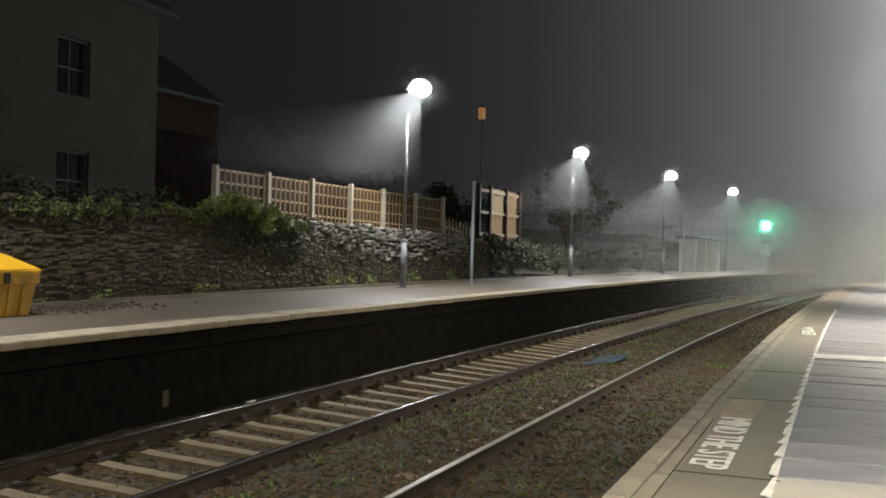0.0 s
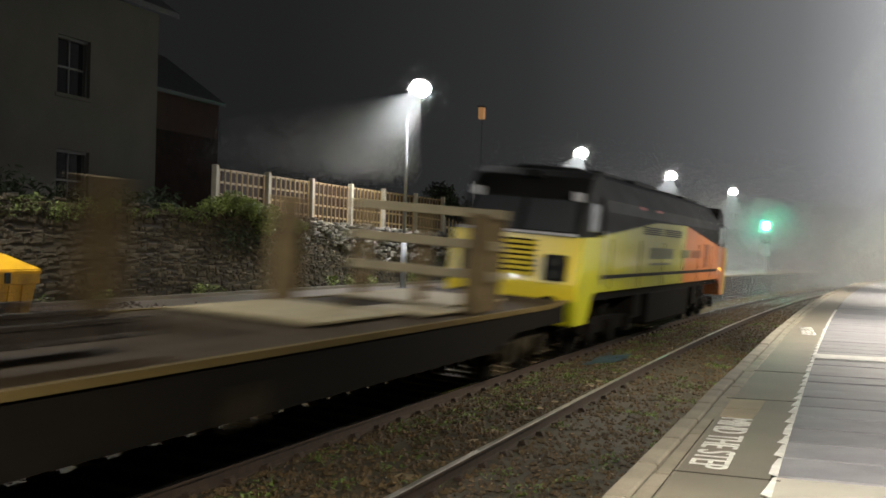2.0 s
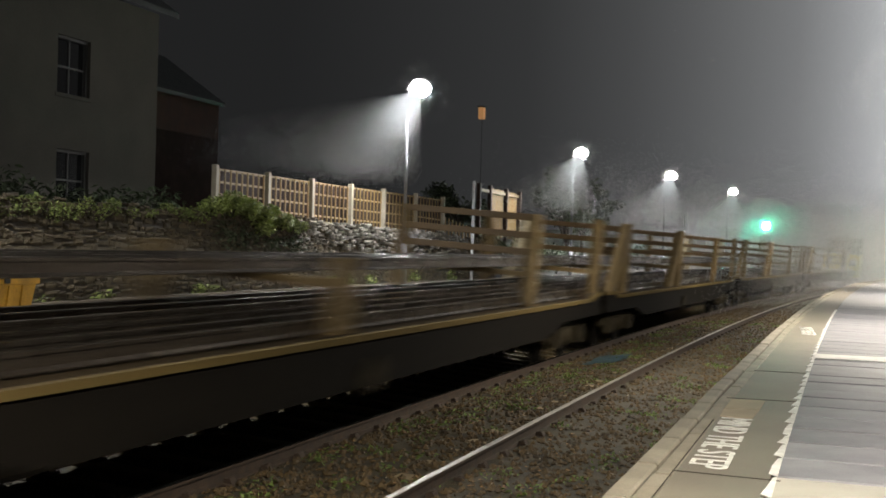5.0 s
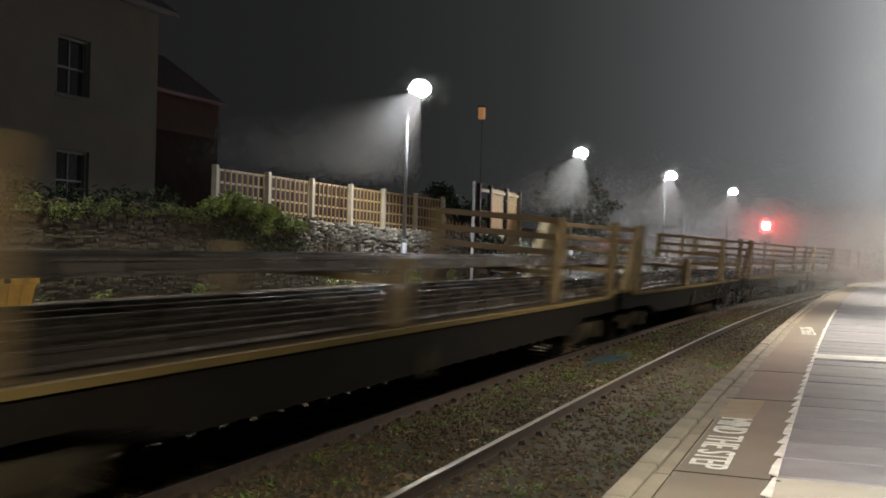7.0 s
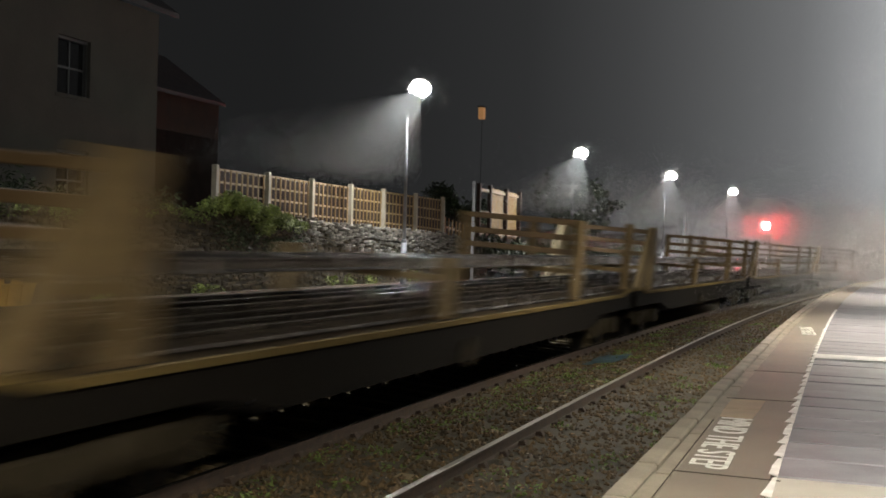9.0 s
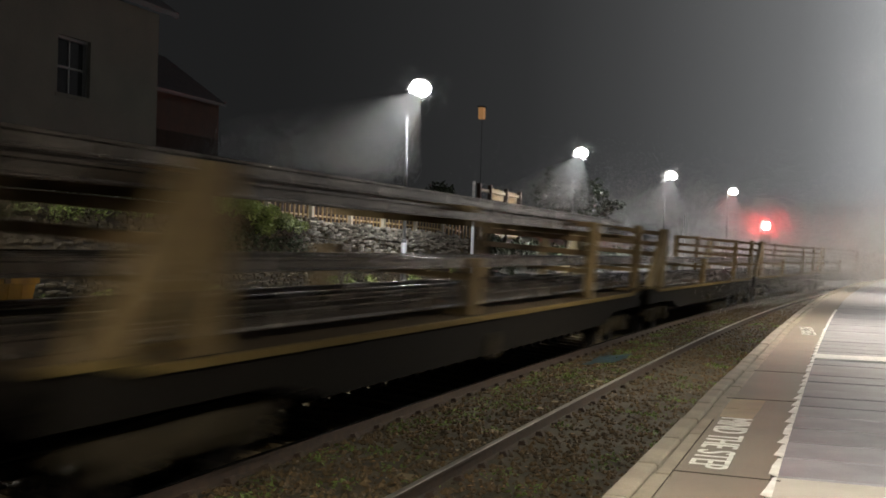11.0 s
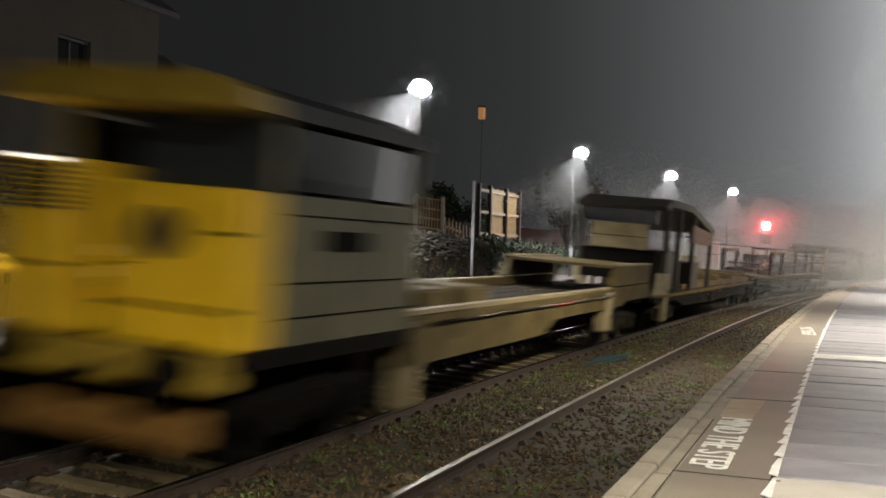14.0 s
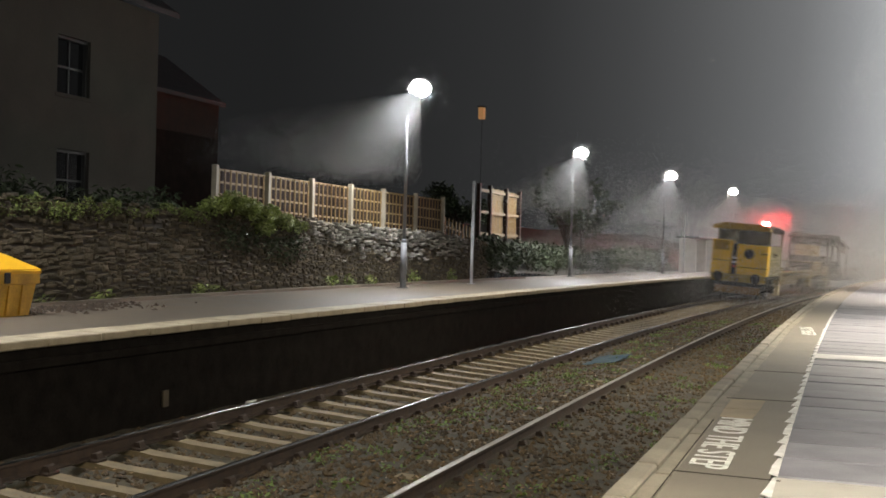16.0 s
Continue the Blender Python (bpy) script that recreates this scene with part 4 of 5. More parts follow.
ob = part("plastic_bottle", bm, M_PAINT, at=Matrix.Translation((-7.64 + bend(13.8), 13.8, ballast_height(-7.64, 13.8))))
tagged(ob, "discarded white plastic bottle beside the far rail", "bottle")

# bits on the platform face
M_EDGE_PLATE = mat("grimy_plate", (0.075, 0.06, 0.035), 0.8)
part_box = boxes((FAR_EDGE - 0.06, FAR_EDGE - 0.03, 11.91, 12.03, -0.02, 0.18), bevel=0.004)
ob = part("marker_plate", part_box, M_EDGE_PLATE)
ob.location.x = bend(12)
tagged(ob, "small pale plate fixed to the platform wall", "plate")

# ---------------------------------------------------------------- glowing sheet painted as far mist that closes the view
M_MIST_GLOW = bpy.data.materials.new("painted_mist_glow")
M_MIST_GLOW.use_nodes = True
mn, ml = M_MIST_GLOW.node_tree.nodes, M_MIST_GLOW.node_tree.links
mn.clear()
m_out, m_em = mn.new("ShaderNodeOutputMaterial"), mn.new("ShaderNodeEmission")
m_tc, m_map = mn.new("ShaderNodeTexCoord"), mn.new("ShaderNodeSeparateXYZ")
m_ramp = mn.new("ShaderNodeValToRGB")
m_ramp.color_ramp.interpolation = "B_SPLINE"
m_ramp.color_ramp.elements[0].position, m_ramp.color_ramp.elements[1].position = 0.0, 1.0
# ramp paints the fog's lamp glow, brightest towards the near platform
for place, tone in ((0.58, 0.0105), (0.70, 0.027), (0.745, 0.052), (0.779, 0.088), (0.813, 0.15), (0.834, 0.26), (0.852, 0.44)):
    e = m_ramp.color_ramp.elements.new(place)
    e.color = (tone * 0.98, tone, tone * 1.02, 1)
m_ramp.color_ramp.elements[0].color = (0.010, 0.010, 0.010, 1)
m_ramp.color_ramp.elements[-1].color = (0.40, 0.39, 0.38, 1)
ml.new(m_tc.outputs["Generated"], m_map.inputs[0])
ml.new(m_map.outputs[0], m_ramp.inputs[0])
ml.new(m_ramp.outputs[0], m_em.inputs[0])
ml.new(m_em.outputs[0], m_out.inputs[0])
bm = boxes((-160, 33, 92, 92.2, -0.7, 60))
ob = part("backdrop", bm, M_MIST_GLOW)
tagged(ob, "flat glowing sheet painted as pale grey fog closing the distance", "fog", kind="structure")


# stand-in fog: tiny flecks that the lamps light, packed into beam and halo shapes
M_FLECK = bpy.data.materials.new("fog_fleck")
M_FLECK.use_nodes = True
fp = M_FLECK.node_tree.nodes["Principled BSDF"]
fp.inputs["Base Color"].default_value = (0.70, 0.72, 0.73, 1)
fp.inputs["Roughness"].default_value, fp.inputs["Specular IOR Level"].default_value = 1.0, 0.0


# darker copy of the fleck, its colour lowered to dim the lamp-lit far fog
M_FLECK_DIM = M_FLECK.copy()
M_FLECK_DIM.name = "grey_fog_fleck"
M_FLECK_DIM.node_tree.nodes["Principled BSDF"].inputs["Base Color"].default_value = (0.66, 0.66, 0.66, 1)


def flecks(centres, size, label, material=M_FLECK):
    """One mesh of very small tilted flecks."""
    n = len(centres)
    rnd = np.random.RandomState(n)
    a = rnd.normal(size=(n, 3))
    a /= np.linalg.norm(a, axis=1)[:, None]
    b = np.cross(a, rnd.normal(size=(n, 3)))
    b /= np.linalg.norm(b, axis=1)[:, None]
    c = np.cross(a, b)
    v = np.empty((n, 3, 3))
    v[:, 0], v[:, 1], v[:, 2] = centres + a * 0.6 * size, centres + (b - 0.3 * a) * 0.6 * size, centres - (b + 0.3 * a) * 0.6 * size
    me = bpy.data.meshes.new("drizzle")
    me.vertices.add(3 * n)
    me.vertices.foreach_set("co", v.reshape(-1))
    me.loops.add(3 * n)
    me.loops.foreach_set("vertex_index", np.arange(3 * n, dtype=np.int32))
    me.polygons.add(n)
    me.polygons.foreach_set("loop_start", np.arange(0, 3 * n, 3, dtype=np.int32))
    me.update()
    me.validate()
    me.materials.append(material)
    ob = tagged(new("drizzle", me), label, "drizzle", kind="stuff")
    ob.visible_shadow = False
    return ob


def beam_points(x, y, z, axis, half, reach, n, seed):
    rnd = np.random.RandomState(seed)
    ax = np.array(Vector(axis).normalized())
    side = np.cross(ax, (1.0, 0.2, 0.1))
    side /= np.linalg.norm(side)
    up = np.cross(ax, side)
    cos = 1 - rnd.beta(0.9, 1.5, n) * (1 - math.cos(radians(half)))
    sin, phi = np.sqrt(1 - cos ** 2), rnd.rand(n) * 2 * math.pi
    d = 0.45 + reach * rnd.rand(n) ** 1.15
    p = ax[None] * cos[:, None] + side[None] * (sin * np.cos(phi))[:, None] + up[None] * (sin * np.sin(phi))[:, None]
    p = np.array((x, y, z)) + p * d[:, None]
    return p[p[:, 2] > 3.3 + 0.5 * rnd.rand(n)]


def halo_points(x, y, z, inner, outer, n, seed, power=2.6):
    """Flecks packed close round a light as its halo, thinning outwards."""
    rnd = np.random.RandomState(seed)
    d = rnd.normal(size=(n, 3))
    d /= np.linalg.norm(d, axis=1)[:, None]
    return np.array((x, y, z)) + d * (inner + (outer - inner) * rnd.rand(n) ** power)[:, None]


# each beam and halo is shaped by where its flecks are put
for k, ((lx, ly), n, size) in enumerate(zip(FAR_LAMPS, (520000, 200000, 80000, 60000), (0.0072, 0.0115, 0.016, 0.018))):
    flecks(beam_points(lx + 0.34, ly, 5.95, (0.0, -0.87, -0.49), 19, 8.5, n, k), size, "tiny flecks packed in a cone, standing in for a lamp's beam in fog")
    flecks(halo_points(lx + 0.32, ly, 6.0, 0.27, 0.8, 5000, k + 20), 0.002 + 0.00012 * ly, "tiny flecks packed round a lantern, standing in for its foggy halo")
for k, (lx, ly, n) in enumerate(((2.1, 19.0, 150000), (4.4, 72.0, 26000))):
    flecks(halo_points(lx - 0.32, ly, 5.70, 0.3, 4.5, n, k + 30), 0.004 + 0.0001 * ly, "tiny flecks standing in for the foggy halo of a near platform lantern")
ring = halo_points(SIG.x, SIG.y - 0.25, SIG.z + 3.12, 0.28, 2.0, 60000, 44, 1.1)
ring = ring[np.hypot(ring[:, 0] - SIG.x, ring[:, 2] - SIG.z - 3.12) > 0.36]
flecks(ring, 0.031, "tiny flecks standing in for the foggy halo round the signal's lens")
rnd = np.random.RandomState(9)
N_AIR = 1100000
air = np.stack([rnd.uniform(-13.0, 4.5, N_AIR), rnd.triangular(34, 78, 90, N_AIR), 6.4 * rnd.beta(1.1, 1.8, N_AIR)], 1)
air[:, 0] += K2 * air[:, 1] ** 2 / 2 + K3 * air[:, 1] ** 3
flecks(air, 0.0172, "tiny flecks standing in for fog over the tracks and platform", M_FLECK_DIM)
N_FAR = 240000
air = np.stack([rnd.uniform(-9.0, 6.0, N_FAR), rnd.uniform(82.5, 91, N_FAR), 6.0 * rnd.beta(1.1, 1.6, N_FAR)], 1)
air[:, 0] += K2 * air[:, 1] ** 2 / 2 + K3 * air[:, 1] ** 3
flecks(air, 0.031, "dense flecks standing in for fog where the line fades away", M_FLECK_DIM)

# ---------------------------------------------------------------- the train
M_LIME = mat("lime_yellow_paint", (0.52, 0.52, 0.015), 0.38, vary=0.12, scale=1.2, fine=30, bump=0.04, coat=0.3)
M_YELLOW = mat("warning_yellow_paint", (0.80, 0.62, 0.02), 0.35, vary=0.12, scale=1.5, fine=30, bump=0.04, coat=0.3)
M_ORANGE = mat("orange_paint", (0.58, 0.165, 0.012), 0.38, vary=0.15, scale=1.2, fine=30, bump=0.04, coat=0.3)
M_ROOF = mat("black_loco_paint", (0.008, 0.008, 0.008), 0.6, spec=0.2, vary=0.3, scale=2, fine=30, bump=0.05)
M_FRAME_DARK = mat("grimy_underframe", (0.008, 0.0066, 0.005), 0.95, spec=0.1, vary=0.5, scale=4, fine=40)
M_BOGIE = mat("dusty_bogie", (0.032, 0.026, 0.016), 0.9, spec=0.1, vary=0.5, scale=4, fine=40)
M_DECK = mat("wagon_deck_boards", (0.05, 0.037, 0.022), 0.95, spec=0.08, vary=0.4, scale=3, fine=40)
M_SILL = mat("worn_yellow_sill", (0.115, 0.083, 0.031), 0.85, spec=0.1, vary=0.35, scale=5, fine=40)
M_RACK = mat("grimy_cream_rack", (0.16, 0.115, 0.055), 0.85, spec=0.15, vary=0.35, scale=4, fine=40)
M_RACK_PALE = mat("pale_rack_plate", (0.30, 0.25, 0.15), 0.8, spec=0.15, vary=0.25, scale=4, fine=40)
M_PLANK = mat("yellow_timber_beam", (0.13, 0.083, 0.036), 0.7, vary=0.3, scale=5, fine=40)
M_LOAD = mat("new_rail_steel", (0.13, 0.11, 0.09), 0.24, metal=0.8, vary=0.4, scale=3, fine=60)
M_CREAM = mat("cream_panel", (0.36, 0.29, 0.16), 0.6, spec=0.2, vary=0.35, scale=2, fine=30)
M_GREY = mat("grey_machine_paint", (0.17, 0.155, 0.09), 0.6, vary=0.35, scale=2, fine=30)
M_GREY_DARK = mat("dark_machine_steel", (0.042, 0.035, 0.024), 0.7, vary=0.3, scale=3, fine=40)
M_GUARD = mat("dirty_orange_paint", (0.20, 0.10, 0.018), 0.7, vary=0.5, scale=4, fine=40)
M_WINCH_RED = mat("dull_red_paint", (0.05, 0.012, 0.009), 0.8, vary=0.3, scale=4, fine=40)
M_RED_FADED = mat("faded_red_panel", (0.09, 0.046, 0.032), 0.7)
M_ROOF_YELLOW = mat("grimy_yellow_roof", (0.33, 0.22, 0.02), 0.6, vary=0.4, scale=3, fine=40)
M_TAIL_YELLOW = mat("machine_yellow_paint", (0.80, 0.50, 0.015), 0.42, vary=0.2, scale=2, fine=30)
M_BUFF = mat("buff_machine_paint", (0.125, 0.092, 0.034), 0.75, spec=0.2, vary=0.6, scale=2.5, fine=30)
M_LETTER = mat("dark_lettering_bars", (0.16, 0.18, 0.05), 0.5, vary=0.2, scale=6)
M_LETTER_ORANGE = mat("dark_orange_bars", (0.22, 0.055, 0.01), 0.5, vary=0.2, scale=6)
M_MARKER = glow("amber_marker", (1.0, 0.55, 0.08), 5)
M_REDPAINT = mat("red_marking", (0.6, 0.04, 0.02), 0.4, vary=0.1)
M_CAB_GLASS = glassy("cab_glass", (0.03, 0.035, 0.036), 0.16)
M_SCREEN = glassy("windscreen_glass", (0.045, 0.05, 0.053), 0.14)

SPEED, LEAD = 23.17, -4.0        # metres a second; where the train's front stands at the start
WHEEL = bmesh.new()
tube(WHEEL, (-0.065, 0, 0), (0.065, 0, 0), 0.44, 0.44, 24)
tube(WHEEL, (-0.085, 0, 0), (-0.06, 0, 0), 0.47, 0.47, 24)
tube(WHEEL, (0.06, 0, 0), (0.10, 0, 0), 0.30, 0.22, 20)
WHEEL = to_mesh("wheel", WHEEL, M_FRAME_DARK)


def bogie(parent, y, axles, material, half=1.02, top=0.95):
    """Side frames, axle boxes, springs and wheels."""
    b = new("bogie")
    b.parent = parent
    b.matrix_basis = Matrix.Translation((0, y, 0))
    length = (axles[-1] - axles[0]) / 2 + 0.55
    for s in (-1, 1):
        bm = bmesh.new()
        prism(bm, [(-length, 0.52), (-length + 0.3, 0.42), (-0.5, 0.42), (-0.3, 0.34), (0.3, 0.34), (0.5, 0.42), (length - 0.3, 0.42), (length, 0.52), (length, 0.68), (0.6, 0.74), (-0.6, 0.74), (-length, 0.68)], s * half - 0.06, s * half + 0.06, "x")
        for a in axles:
            box(bm, s * (half + 0.02), s * (half + 0.2), a - 0.15, a + 0.15, 0.34, 0.66) if s > 0 else box(bm, s * (half + 0.2), s * (half + 0.02), a - 0.15, a + 0.15, 0.34, 0.66)
        for a in (-0.25, 0.0, 0.25):
            tube(bm, (s * (half + 0.1), a, 0.36), (s * (half + 0.1), a, 0.68), 0.08, 0.08, 8)
        part("side_frame", bm, material, b)
    bm = boxes((-half, half, -0.25, 0.25, 0.55, top))
    part("bolster", bm, M_FRAME_DARK, b)
    for a in axles:
        for s in (-1, 1):
            part("wheel", WHEEL, None, b, at=Matrix.Translation((s * 0.79, a, 0.46)) @ Matrix.Diagonal((s, 1, 1, 1)))
    return b


def buffers(parent, y, s, material=None):
    for x in (-0.87, 0.87):
        bm = bmesh.new()
        tube(bm, (x, y, 1.05), (x, y + s * 0.36, 1.05), 0.11, 0.09, 12)
        tube(bm, (x, y + s * 0.36, 1.05), (x, y + s * 0.42, 1.05), 0.23, 0.23, 16)
        part("buffer", bm, M_FRAME_DARK, parent)
    bm = bmesh.new()
    tube(bm, (0, y, 0.98), (0, y + s * 0.45, 0.9), 0.06, 0.05, 8)
    part("coupling", bm, M_FRAME_DARK, parent)


def quad(bm, pts, depth=0.02, mi=0):
    """A thin plate on four corners, with thickness along its normal."""
    p = [Vector(q) for q in pts]
    n = (p[1] - p[0]).cross(p[3] - p[0]).normalized() * depth
    lo = [bm.verts.new(q) for q in p]
    hi = [bm.verts.new(q + n) for q in p]
    k = len(p)
    fs = [bm.faces.new(lo[::-1]), bm.faces.new(hi)] + [bm.faces.new((lo[i], lo[(i + 1) % k], hi[(i + 1) % k], hi[i])) for i in range(k)]
    for f in fs:
        f.material_index = mi
    return bm


def locomotive():
    t = thing("diesel_locomotive", "lime yellow and orange diesel freight locomotive with black roof", "locomotive")
    W = 1.32
    part("body", prism(bmesh.new(), [(-8.7, 1.33), (1.6, 1.33), (1.6, 2.98), (-3.0, 2.93), (-8.7, 2.5)], -W, W, "x"), M_LIME, t, "lime yellow bodyside")
    part("front_body", prism(bmesh.new(), [(1.6, 1.33), (8.7, 1.33), (8.7, 2.46), (1.6, 2.98)], -W, W, "x"), M_ORANGE, t, "orange bodyside")
    part("upper_side", prism(bmesh.new(), [(-8.7, 2.502), (-3.0, 2.932), (1.6, 2.982), (8.7, 2.462), (8.7, 3.0), (-8.7, 3.0)], -W, W, "x"), M_ROOF, t, "black upper bodyside")
    roof = [(-W, 3.001), (W, 3.001), (1.27, 3.25), (0.95, 3.72), (0.6, 3.86), (-0.6, 3.86), (-0.95, 3.72), (-1.27, 3.25)]
    part("roof", prism(bmesh.new(), roof, -8.7, 8.7, "y"), M_ROOF, t, "black curved roof")
    for y0, y1, z in ((-6.5, -4.0, 3.95), (-2.8, 0.2, 3.98), (1.4, 3.4, 3.93), (4.6, 7.4, 3.96)):
        part("roof_hatch", boxes((-0.6, 0.6, y0, y1, 3.86, z), bevel=0.02), M_ROOF, t)
    # louvres and seams on the upper side, lettering bars, stripe
    for s in (-1, 1):
        x0, x1 = (W, W + 0.012) if s > 0 else (-W - 0.012, -W)
        part("stripe", boxes((x0, x1, -8.7, 8.7, 1.60, 1.68)), M_ROOF, t, "black line along the side")
        for y0, y1, z0, z1 in ((-3.6, -0.4, 2.02, 2.30), (-3.4, -0.6, 1.86, 1.92), (1.0, 2.4, 2.05, 2.28)):
            part("lettering_bar", boxes((x0, x1, y0, y1, z0, z1)), M_LETTER, t, "dark bar of lettering")
        for y0, y1, z0, z1 in ((2.9, 4.6, 2.05, 2.28), (5.4, 6.3, 1.75, 2.5)):
            part("lettering_bar", boxes((x0, x1, y0, y1, z0, z1)), M_LETTER_ORANGE, t, "dark bar of lettering")
        for y0, y1 in ((-4.6, -2.4), (-1.9, 0.6)):
            part("grille", boxes(*[(x0, x1 + 0.012 * s if s > 0 else x1, y0, y1, 2.62 + 0.05 * k, 2.645 + 0.05 * k) for k in range(4)]), M_ROOF, t, "dark air grille")
        for y in (-7.9, -4.85, -1.8, 1.2, 4.2, 7.0):
            part("panel_seam", boxes((x0, x1, y, y + 0.03, 1.36, 2.45)), M_FRAME_DARK, t)
        for y0 in (-5.0, -2.9):
            part("red_marking", boxes((x0 - 0.10 if s > 0 else x0 + 0.05, x1 - 0.05 if s > 0 else x1 + 0.1, y0, y0 + 0.55, 3.17, 3.25)), M_REDPAINT, t, "red marking on the black roof side")
        part("marker_lamp", boxes((x0, x1 + 0.03 if s > 0 else x1, 8.95, 9.22, 1.62, 1.71)), M_MARKER, t, "glowing amber marker")
        part("handrail", tube(bmesh.new(), (s * (W + 0.05), 8.75, 1.5), (s * (W + 0.05), 8.75, 2.6), 0.018, n=6), M_GALV, t)
        part("handrail", tube(bmesh.new(), (s * (W + 0.05), -8.75, 1.5), (s * (W + 0.05), -8.75, 2.6), 0.018, n=6), M_GALV, t)
    for s in (1, -1):
        paint = M_ORANGE if s > 0 else M_LIME
        c = new("cab")
        c.parent = t
        if s > 0:
            c.matrix_basis = Matrix.Translation((0, 8.7, 0)) @ Matrix.Diagonal((1, 1.26, 1, 1)) @ Matrix.Translation((0, -8.7, 0))
        # lower cab with legs at the corners
        low = [(s * 8.7, 1.33), (s * 8.7, 2.46), (s * 10.38, 2.42), (s * 10.55, 1.5), (s * 10.55, 1.2), (s * 9.4, 1.2), (s * 9.1, 1.33)]
        part("cab_side", prism(bmesh.new(), low, -W, W, "x"), paint, c)
        for x0, x1 in ((-W, -0.78), (0.78, W)):
            part("skirt", prism(bmesh.new(), [(s * 9.3, 1.2), (s * 9.62, 0.72), (s * 10.5, 0.72), (s * 10.55, 1.2)], x0, x1, "x"), paint, c)
        if s > 0:
            for x0, x1 in ((-W - 0.012, -W + 0.001), (W - 0.001, W + 0.012)):
                part("corner_panel", prism(bmesh.new(), [(10.2, 0.74), (10.49, 0.74), (10.54, 1.5), (10.38, 2.40), (10.2, 2.40)], x0, x1, "x"), M_YELLOW, c, "yellow nose corner")
        up = [(s * 8.7, 2.463), (s * 10.38, 2.423), (s * 9.92, 3.18), (s * 9.62, 3.6), (s * 9.2, 3.74), (s * 8.7, 3.78)]
        bm = prism(bmesh.new(), up, -1.22, 1.22, "x")
        part("cab_roof", bm, M_ROOF, c, "black cab top")
        # face: yellow panel, louvres, lamp recesses
        bm = bmesh.new()
        q = [(-W, s * 10.40, 2.41), (W, s * 10.40, 2.41), (W, s * 10.57, 1.5), (-W, s * 10.57, 1.5)]
        quad(bm, q if s < 0 else q[::-1], 0.02)
        quad(bm, [(-W, s * 10.57, 1.5), (W, s * 10.57, 1.5), (W, s * 10.57, 1.18), (-W, s * 10.57, 1.18)][::1 if s < 0 else -1], 0.02)
        part("nose_panel", bm, M_YELLOW, c, "bright yellow warning panel")
        for k in range(7):
            z = 1.62 + 0.1 * k
            y = s * (10.57 - (z - 1.5) * 0.187 + 0.03)
            part("louvre", boxes((-0.42, 0.42, min(y, y + s * 0.035), max(y, y + s * 0.035), z, z + 0.055)), M_YELLOW, c)
            # solid dark strips paint in the shade between the louvres
            part("louvre_gap", boxes((-0.42, 0.42, min(y, y + s * 0.012), max(y, y + s * 0.012), z + 0.058, z + 0.095)), M_FRAME_DARK, c)
        for x in (-0.86, 0.86):
            y0 = s * 10.50
            y1 = s * 10.60
            lamp = part("lamp_recess", boxes((x - 0.22, x + 0.22, min(y0, y1), max(y0, y1), 1.55, 2.06), bevel=0.02), M_ROOF, c, "dark lamp cluster")
            for z in (1.68, 1.92):
                bm = bmesh.new()
                tube(bm, (x, s * 10.6, z), (x, s * 10.62, z), 0.085, 0.085, 14)
                part("lamp_glass", bm, M_CAB_GLASS, lamp)
        for x0, x1 in ((-1.1, -0.06), (0.06, 1.1)):
            bm = bmesh.new()
            q = [(x0, s * 10.34, 2.5), (x1, s * 10.34, 2.5), (x1 * 0.97, s * 9.97, 3.12), (x0 * 0.97, s * 9.97, 3.12)]
            quad(bm, q if s > 0 else q, 0.015 if s < 0 else -0.015)
            part("windscreen", bm, M_SCREEN, c, "grey slanted windscreen")
        part("wiper_rail", boxes((-1.2, 1.2, min(s * 10.38, s * 10.44), max(s * 10.38, s * 10.44), 2.42, 2.48), bevel=0.01), M_GALV, c)
        for x in (-1.26, 1.22):
            part("side_window", boxes((x, x + 0.04, min(s * 8.95, s * 9.7), max(s * 8.95, s * 9.7), 2.56, 3.12), bevel=0.008), M_SCREEN, c, "dark cab side window")
        part("top_lamp", boxes((-0.2, 0.2, min(s * 9.6, s * 9.75), max(s * 9.6, s * 9.75), 3.55, 3.7), bevel=0.02), M_ROOF, c)
        for x in (-1.05, 1.05):
            part("mirror", boxes((x - 0.12, x + 0.12, min(s * 9.95, s * 10.0), max(s * 9.95, s * 10.0), 3.12, 3.3), bevel=0.01), M_GALV, c, "small pale camera housing")
        buffers(t, 11.03 if s > 0 else -10.55, s)
        bogie(t, s * 6.9, (-1.85, 0, 1.85), M_FRAME_DARK, 1.05, 1.2)
    part("fuel_tank", boxes((-1.28, 1.28, -3.2, 3.2, 0.35, 1.2), bevel=0.06), M_FRAME_DARK, t)
    part("underframe", boxes((-1.25, 1.25, -9.3, 9.3, 1.15, 1.328)), M_FRAME_DARK, t)
    for y in (-4.4, 4.4):
        part("equipment_box", boxes((-1.27, 1.27, y - 0.5, y + 0.5, 0.6, 1.2), bevel=0.03), M_FRAME_DARK, t)
    return t


